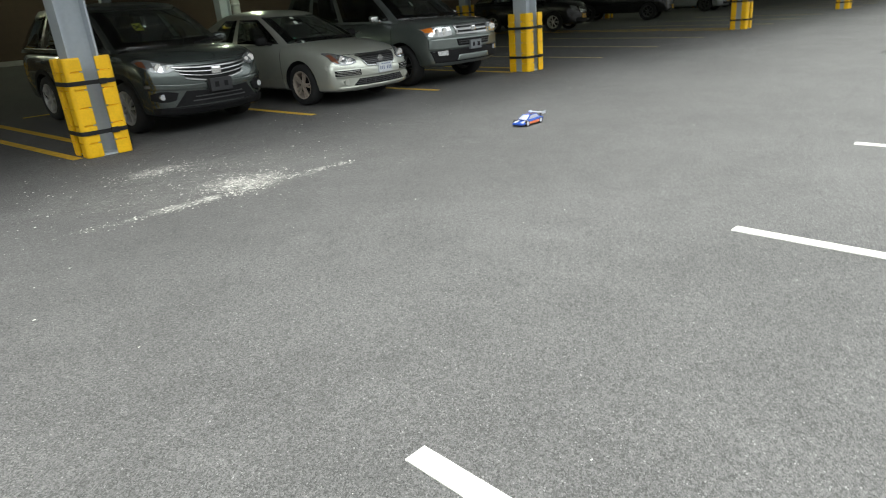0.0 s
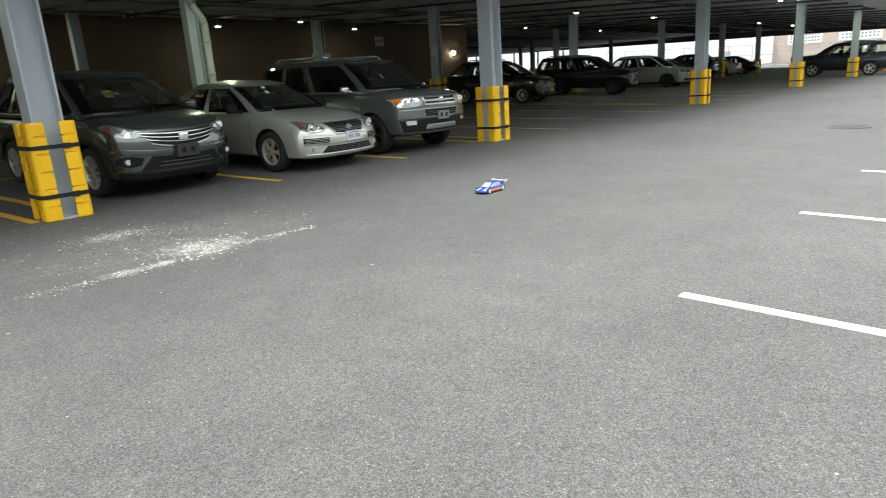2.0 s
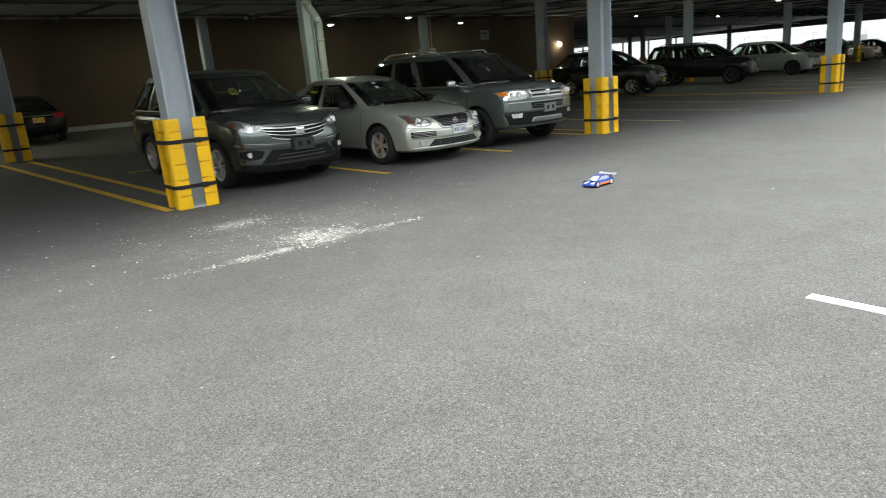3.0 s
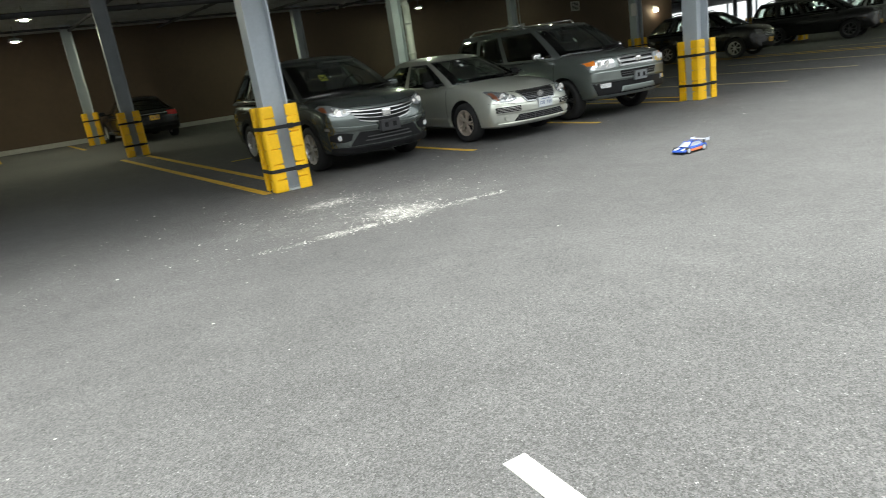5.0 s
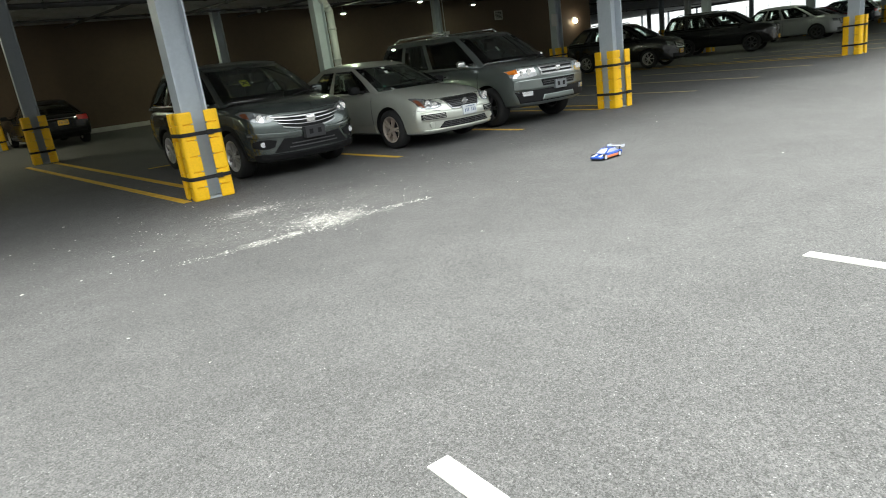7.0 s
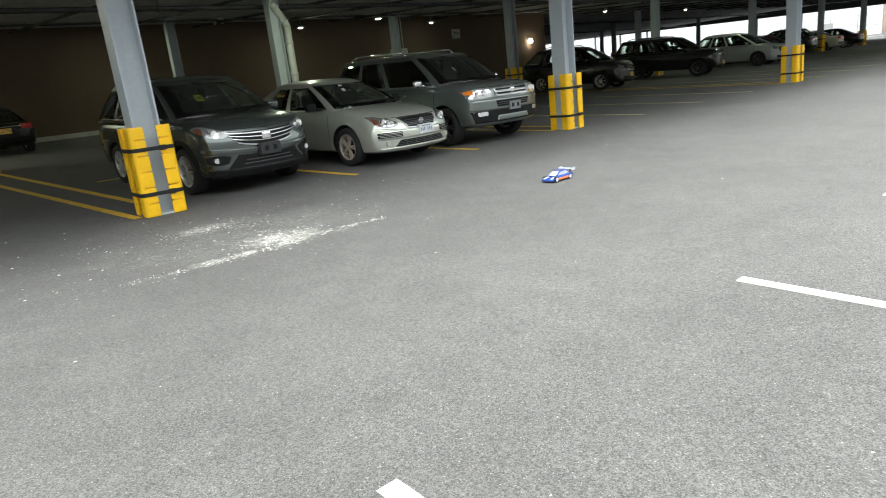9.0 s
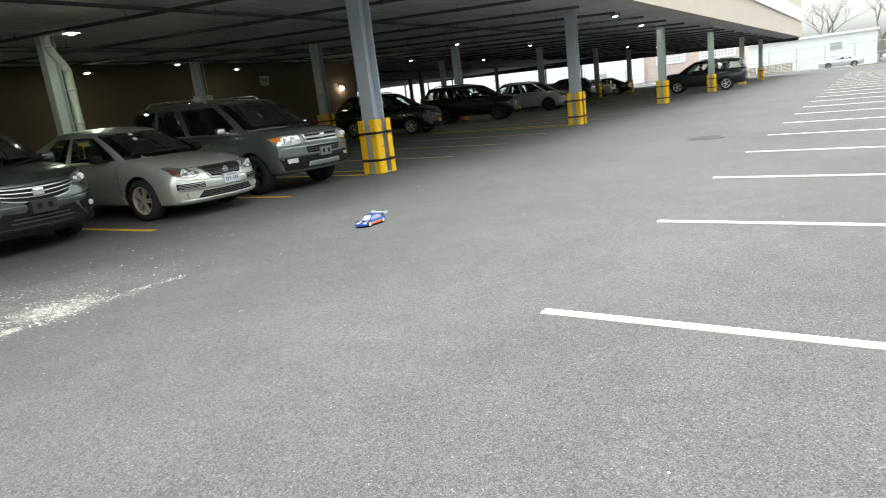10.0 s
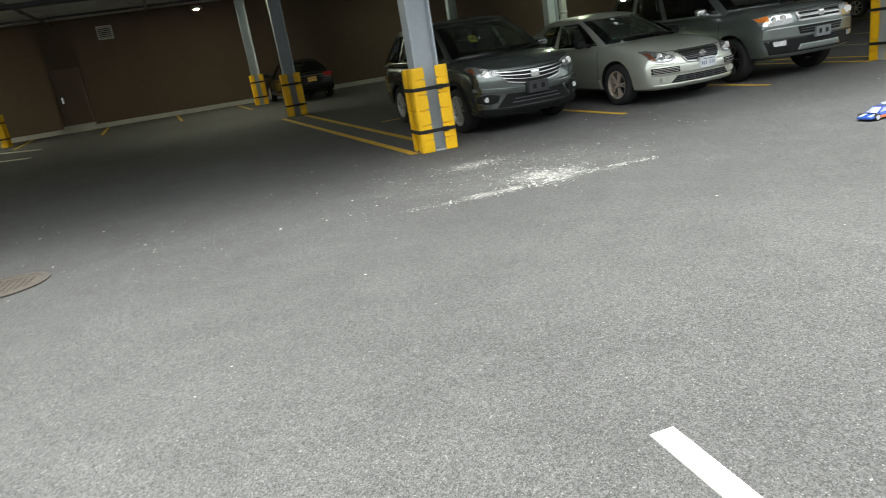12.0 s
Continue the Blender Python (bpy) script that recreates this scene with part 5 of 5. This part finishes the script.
def build_manhole(x, y, r, m, label):
    t = thing("manhole_cover", pose(x, y, floor_z(y)), label, "manhole cover")
    bm = bmesh.new()
    n = 40
    rows = []
    for q, z in ((r, 0.002), (r, 0.009), (r - 0.05, 0.009), (r - 0.05, 0.001)):
        rows.append([bm.verts.new((q * math.cos(2 * math.pi * i / n), q * math.sin(2 * math.pi * i / n), z)) for i in range(n)])
    for a, b in zip(rows, rows[1:] + rows[:1]):
        for i in range(n):
            bm.faces.new((a[i], a[(i + 1) % n], b[(i + 1) % n], b[i]))
    bmesh.ops.recalc_face_normals(bm, faces=bm.faces[:])
    part("rim", bm, m, t)
    bm = bmesh.new()
    tube(bm, (0, 0, -0.01), (0, 0, 0.006), r - 0.055, n)
    for i in range(-5, 6):
        for j in range(-5, 6):
            px, py = i * 0.055, j * 0.055
            if math.hypot(px, py) < r - 0.1:
                box(bm, px - 0.014, px + 0.014, py - 0.014, py + 0.014, 0.004, 0.011)
    part("lid", bm, m, t)


build_manhole(-4.66, -2.74, 0.37, M_IRON, "rusty brown manhole cover flush with the asphalt")
build_manhole(12.3, -5.75, 0.42, M_IRONG, "worn iron manhole cover in the driving aisle")

M_GRIT = mat("white_grit", (0.46, 0.45, 0.42), 0.9, 0, 0.15, 30)


def build_grit():
    """Loose white grit: a thin streak along the drip line, a heap in it, a second patch, and stray chips."""
    rnd = random.Random(11)
    verts, faces = [], []

    def chip(x, y, s):
        z = floor_z(y)
        n = rnd.choice((3, 4, 5))
        a0, k = rnd.uniform(0, 6.3), len(verts)
        st = rnd.uniform(0.5, 1.0)
        for i in range(n):
            a = a0 + 2 * math.pi * i / n
            verts.append((x + s * math.cos(a), y + s * st * math.sin(a), z + 0.0005))
        verts.append((x + rnd.uniform(-0.3, 0.3) * s, y, z + s * rnd.uniform(0.3, 0.7)))
        for i in range(n):
            faces.append((k + i, k + (i + 1) % n, k + n))

    def size():
        return min(0.0025 + rnd.expovariate(1 / 0.0026), 0.014)

    clumps = [rnd.triangular(-1.5, 1.5, 0.1) for _ in range(22)]
    for _ in range(1250):
        x = rnd.choice(clumps) + rnd.gauss(0, 0.06) if rnd.random() < 0.7 else rnd.triangular(-1.7, 1.5, 0.1)
        if x < -0.55 and rnd.random() < 0.5:
            continue
        w = 0.03 + 0.07 * math.exp(-((x - 0.0) / 0.55) ** 2)
        chip(x, -3.215 + 0.03 * math.sin(3.1 * x) + rnd.gauss(0, w), size())
    for _ in range(760):
        chip(rnd.gauss(0.24, 0.23), -2.95 + abs(rnd.gauss(0, 0.22)) - 0.12, size())
    for _ in range(620):
        chip(rnd.gauss(-0.05, 0.2), rnd.gauss(-1.72, 0.12), size())
    for _ in range(900):
        chip(rnd.gauss(0.1, 0.9), rnd.gauss(-2.3, 0.65), size())
    for _ in range(420):
        chip(rnd.gauss(-2.2, 1.5), rnd.gauss(-2.2, 0.9), size() * 0.85)
    for _ in range(40):
        # scraps of salt crust, larger than the grit
        chip(rnd.uniform(-5.5, 9), rnd.uniform(-2.4, 0.2), rnd.uniform(0.009, 0.017))
    for _ in range(420):
        chip(rnd.uniform(-9, 22), rnd.gauss(-1.6, 1.1), size() * 1.2)
    for _ in range(260):
        chip(rnd.uniform(-8, 18), rnd.uniform(0.5, 16), size() * 1.3)
    for _ in range(110):
        chip(rnd.uniform(-7, 8), rnd.uniform(-8.3, -4), size() * 0.8)
    me = bpy.data.meshes.new("grit")
    me.from_pydata(verts, [], faces)
    me.materials.append(M_GRIT)
    tagged(new("grit", me), "loose white grit spilled on the asphalt", "grit", kind="stuff")


build_grit()

M_BLUE = mat("blue_model_shell", (0.03, 0.08, 0.36), 0.25, 0, 0.08, 30, coat=0.6)
M_SHELLW = mat("white_model_shell", (0.50, 0.53, 0.60), 0.3, 0, 0.06, 30, coat=0.4)
M_ORANGE = mat("orange_model_trim", (0.72, 0.20, 0.08), 0.4, 0, 0.06, 30)


def build_model_car():
    """A radio-controlled model racing car, blue and white with a tall rear wing."""
    t = thing("toy_car", pose(3.62, -3.67, floor_z(-3.67), 0, 0, 182), "blue and white radio-controlled toy racing car", "toy car")
    rows = ((-.205, .03, .062, .075), (-.19, .022, .075, .088), (-.10, .018, .078, .094), (.03, .018, .070, .094), (.12, .018, .058, .092), (.19, .018, .045, .085), (.215, .022, .036, .07))
    part("shell", body_bm(rows), M_BLUE, t, "glossy blue shell", smooth=True)
    bm = bmesh.new()
    lo = [(-.15, -.074), (.10, -.074), (.12, 0), (.10, .074), (-.15, .074)]
    hi = [(-.10, -.055), (.02, -.055), (.03, 0), (.02, .055), (-.10, .055)]
    a, b = [bm.verts.new((x, y, .066)) for x, y in lo], [bm.verts.new((x, y, .12)) for x, y in hi]
    bm.faces.new(b)
    for i in range(5):
        bm.faces.new((a[i], a[(i + 1) % 5], b[(i + 1) % 5], b[i]))
    bmesh.ops.recalc_face_normals(bm, faces=bm.faces[:])
    part("cabin", bm, M_BLUE, t)
    for s in (-1, 1):
        bm = bmesh.new()
        q = [bm.verts.new(v) for v in ((-.13, s * .0735, .074), (.085, s * .0735, .074), (.018, s * .0598, .112), (-.095, s * .0598, .112))]
        bm.faces.new(q if s < 0 else q[::-1])
        bmesh.ops.solidify(bm, geom=bm.faces[:], thickness=-0.003)
        part("side_window", bm, M_SHELLW, t, "white painted side window")
        bm = bmesh.new()
        box(bm, -.10, .10, s * .094 - .003, s * .094 + .003, .022, .048, 0.002)
        part("side_stripe", bm, M_ORANGE, t, "orange and white side stripe")
        bm = bmesh.new()
        box(bm, .06, .19, s * .05 - .018, s * .05 + .018, .05, .0615, 0.004, m=pose(0, 0, 0.010, 0, 6, 0))
        part("hood_stripe", bm, M_SHELLW, t, "white hood stripe")
        bm = bmesh.new()
        box(bm, -.2, -.185, s * .05 - .003, s * .05 + .003, .06, .113)
        part("wing_stay", bm, M_BLACKP, t)
        for x in (.135, -.13):
            bm = bmesh.new()
            tube(bm, (x, s * .07, .034), (x, s * .098, .034), .034, 18)
            wh = part("wheel", bm, M_TYRE, t)
            bm = bmesh.new()
            tube(bm, (x, s * .095, .034), (x, s * .1005, .034), .024, 14)
            part("rim", bm, M_SHELLW, wh, "white rim")
    bm = bmesh.new()
    q = [bm.verts.new(v) for v in ((.105, -.06, .0735), (.12, 0, .0735), (.105, .06, .0735), (.028, .047, .1165), (.037, 0, .1165), (.028, -.047, .1165))]
    bm.faces.new(q)
    bmesh.ops.solidify(bm, geom=bm.faces[:], thickness=0.004)
    part("windscreen", bm, M_SHELLW, t, "white painted windscreen")
    bm = bmesh.new()
    box(bm, -.225, -.165, -.098, .098, .112, .117, 0.002)
    box(bm, -.23, -.16, -.101, -.097, .098, .13)
    box(bm, -.23, -.16, .097, .101, .098, .13)
    part("wing", bm, M_SHELLW, t, "tall white rear wing")


build_model_car()

# notes and stickers behind the windscreens


def sticker(parent, x, y, z, w, h, m, tilt, name="sticker", label=""):
    bm = bmesh.new()
    box(bm, -0.002, 0.002, -w / 2, w / 2, -h / 2, h / 2)
    bmesh.ops.transform(bm, matrix=pose(x, y, z, 0, tilt, 0), verts=bm.verts[:])
    return part(name, bm, m, parent, label)


note = sticker(crv, 0.60, -0.12, 1.36, 0.13, 0.15, M_NOTE, -50, "note", "yellow hang tag behind the windscreen")
for turn in (-38, 38):
    # crossed dark bars on the hang tag
    bm = bmesh.new()
    box(bm, 0.002, 0.005, -0.07, 0.07, -0.009, 0.009)
    bmesh.ops.transform(bm, matrix=pose(0.60, -0.12, 1.36, 0, -50, 0) @ pose(0, 0, 0, turn, 0, 0), verts=bm.verts[:])
    part("tag_bar", bm, M_BLACKP, note)
sticker(alt, 0.62, -0.18, 1.25, 0.07, 0.08, M_STICKER, -55)
sticker(alt, 0.52, -0.18, 1.33, 0.07, 0.05, M_STICKER, -55)
sticker(alt, 0.98, -0.55, 1.02, 0.08, 0.045, M_STICKERG, -55)
sticker(pil, 0.72, 0.1, 1.42, 0.05, 0.12, M_STICKER, -50)

# ---- beyond the lot ----
# brick base colour lightened to stand in for overexposure
M_BRICK = mat("overexposed_brick", (0.55, 0.45, 0.40), 0.85, 0, 0.15, 2.0, 0.2, 14)
M_TIMBER = mat("pale_pallet_wood", (0.42, 0.33, 0.21), 0.8, 0, 0.25, 6)
M_WIRE = mat("galvanised_wire", (0.45, 0.47, 0.48), 0.5, 0.6, 0.1, 10)
M_BARK = mat("grey_bark", (0.20, 0.175, 0.155), 0.9, 0, 0.25, 5, 0.3, 20)
M_GRASS = mat("winter_grass", (0.10, 0.12, 0.05), 0.9, 0, 0.3, 4, 0.4, 40)
M_GREYWALL = mat("grey_render", (0.34, 0.34, 0.335), 0.85, 0, 0.12, 0.8, 0.15, 30)
M_SIDING = mat("white_siding", (0.80, 0.81, 0.82), 0.6, 0, 0.08, 1.0)


def build_fence(x, y0, y1):
    t = thing("chain_link_fence", pose(x, 0, 0), "galvanised chain-link fence at the edge of the lot", "fence")
    y = y0
    while y <= y1:
        bm = bmesh.new()
        tube(bm, (0, y, floor_z(y) - 0.02), (0, y, floor_z(y) + 2.75), 0.045, 8)
        part("post", bm, M_WIRE, t)
        y += 3.0
    for h in (0.12, 1.45, 2.7):
        bm = bmesh.new()
        tube(bm, (0, y0, floor_z(y0) + h), (0, 0, h), 0.025, 6)
        tube(bm, (0, 0, h), (0, y1, floor_z(y1) + h), 0.025, 6)
        part("rail", bm, M_WIRE, t)
    bm = bmesh.new()
    step = 0.35
    n = int((y1 - y0) / step)
    for i in range(-8, n):
        for d in (1, -1):
            a = y0 + i * step + (0 if d > 0 else 2.6)
            b = a + 2.6 * d
            if min(a, b) < y0 or max(a, b) > y1:
                continue
            za, zb = floor_z(a) + 0.1, floor_z(b) + 2.7
            q = [bm.verts.new(v) for v in ((0, a - 0.004, za), (0, a + 0.004, za), (0, b + 0.004, zb), (0, b - 0.004, zb), (0.008, a, za), (0.008, b, zb))]
            for f in ((0, 1, 2, 3), (0, 3, 5, 4), (1, 4, 5, 2)):
                bm.faces.new([q[k] for k in f])
    tagged(part("wire_mesh", bm, M_WIRE, t, "thin wire mesh"), kind="stuff")


build_fence(89.0, -16, 44)


def build_block_building():
    t = thing("brick_building", pose(122, 30, 0), "washed-out brick building with white block windows across the street", "building")
    bm = bmesh.new()
    box(bm, 0, 14, -20, 45, -1, 9.2)
    part("wall", bm, M_BRICK, t)
    bm = bmesh.new()
    box(bm, -0.15, 14.1, -20.1, 45.1, 9.204, 9.7)
    part("parapet", bm, M_SIDING, t)
    for i in range(7):
        y0 = -19.0 + i * 8.4
        for z0 in (3.6, ):
            w = 6.0 if i % 2 == 0 else 5.2
            win = part("window", _box_bm(-0.12, 0.05, y0, y0 + w, z0, z0 + 3.4), M_SIDING, t, "white block window panel")
            bm = bmesh.new()
            for a in range(10):
                for b in range(6):
                    yy, zz = y0 + 0.3 + (w - 0.6) * (a + 0.5) / 10, z0 + 0.25 + 2.9 * (b + 0.5) / 6
                    box(bm, -0.14, -0.115, yy - 0.12, yy + 0.12, zz - 0.12, zz + 0.12)
            tagged(part("block_openings", bm, M_HOUSING, win), kind="stuff")


build_block_building()


def build_white_box(x, y0, y1, h, label):
    t = thing("white_box", pose(x, 0, 0), label, "building", "white sheds")
    part("wall", _box_bm(0, 9, y0, y1, -0.6, h), M_SIDING, t)
    part("roof", _box_bm(-0.25, 9.2, y0 - 0.2, y1 + 0.2, h + 0.004, h + 0.3), M_WHITE, t)
    for i in range(int((y1 - y0) / 6)):
        part("rib", _box_bm(-0.05, 0.02, y0 + 3 + 6 * i, y0 + 3.12 + 6 * i, -0.5, h - 0.02), M_WHITE, t)
    part("window", _box_bm(-0.06, 0.03, y0 + 4, y0 + 5.4, 2.3, 3.2), M_BOX, t)


build_white_box(104, -9.2, 6.5, 4.2, "long low white shed behind the fence")
# tall white block added so the far openings read as blown-out daylight
build_white_box(112, 26.6, 96, 8.4, "tall white block standing in for blown-out daylight")


def build_pallets(x, y):
    rnd = random.Random(5)
    for k in range(4):
        t = thing("pallet", pose(x + rnd.uniform(-.3, .3), y + k * 1.35, floor_z(y) + 0.02, 0, 0, rnd.uniform(-12, 12)), "weathered wooden pallet leaning by the fence", "pallet", "pallets")
        lean = pose(0, 0, 0, 0, -14 - 4 * k, 0)
        for i in range(7):
            bm = bmesh.new()
            box(bm, -0.01, 0.01, -0.6, 0.6, 0.05 + i * 0.18, 0.15 + i * 0.18, m=lean)
            part("board", bm, M_TIMBER, t)
        for s in (-0.55, 0, 0.55):
            bm = bmesh.new()
            box(bm, 0.012, 0.10, s - 0.04, s + 0.04, 0.0, 1.28, m=lean)
            part("bearer", bm, M_TIMBER, t)


build_pallets(90.8, 0.2)


def build_tree(x, y, height, seed):
    """A bare winter tree: tapered trunk, limbs and fine twigs."""
    rnd = random.Random(seed)
    t = thing("bare_tree", pose(x, y, floor_z(y) - 0.05), "leafless winter tree with spreading grey limbs", "tree", "bare trees")
    limbs, twigs = ([], []), ([], [])

    def limb(mesh, p, q, r0, r1, n):
        verts, faces = mesh
        d = (q - p).normalized()
        u = d.orthogonal().normalized()
        v, k = d.cross(u), len(verts)
        for c, r in ((p, r0), (q, r1)):
            for i in range(n):
                w = 2 * math.pi * i / n
                verts.append(c + (u * math.cos(w) + v * math.sin(w)) * r)
        faces.extend((k + i, k + (i + 1) % n, k + n + (i + 1) % n, k + n + i) for i in range(n))

    def grow(p, d, length, r, depth):
        q = p + d * length
        limb(limbs if depth > 3 else twigs, p, q, r, r * 0.68, 8 if depth > 3 else 4)
        if depth == 0:
            return
        for k in range(rnd.choice((2, 3)) if depth < 6 else 3):
            axis = Vector((rnd.uniform(-1, 1), rnd.uniform(-1, 1), rnd.uniform(-0.3, 0.3))).normalized()
            nd = (d + axis * rnd.uniform(0.4, 0.85) + Vector((0, 0, 0.10))).normalized()
            grow(q, nd, length * rnd.uniform(0.66, 0.88), r * rnd.uniform(0.48, 0.66), depth - 1)

    grow(Vector((0, 0, 0)), Vector((0.03, -0.02, 1)).normalized(), height * 0.22, height * 0.020, 7)
    for name, (verts, faces), label in (("trunk", limbs, "thick grey trunk and limbs"), ("twigs", twigs, "")):
        me = bpy.data.meshes.new(name)
        me.from_pydata(verts, [], faces)
        me.materials.append(M_BARK)
        ob = new(name, me)
        ob.parent = t
        tagged(ob, label, kind="" if label else "stuff")


build_tree(116, -9.8, 15, 2)
build_tree(119, -2.0, 14, 7)
build_tree(126, -18, 16, 9)


def build_verge():
    bm = bmesh.new()
    z = floor_z(-10)
    box(bm, 86.6, 88.6, -40, -6.6, z - 0.2, z + 0.14, 0.03)
    tagged(obj("kerb", bm, M_KERB), "pale kerb round the grass verge", "kerb", kind="structure")
    bm = bmesh.new()
    box(bm, 86.8, 88.4, -39.8, -6.8, z + 0.145, z + 0.2)
    tagged(obj("grass_verge", bm, M_GRASS), "patchy winter grass on the verge", "grass", kind="stuff")


build_verge()


def build_sky_blocker():
    """Unseen block added behind the camera; closes the place and cuts low sky light."""
    t = thing("sky_blocker", pose(20, -34, 0), "unseen grey block added to cut low sky light", "building")
    part("wall", _box_bm(-70, 90, -12, 0, -2, 15.5), M_GREYWALL, t)
    for i in range(24):
        part("window", _box_bm(-66 + 6.4 * i, -63.4 + 6.4 * i, -0.05, 0.03, 1.2, 3.2), M_HOUSING, t)


build_sky_blocker()
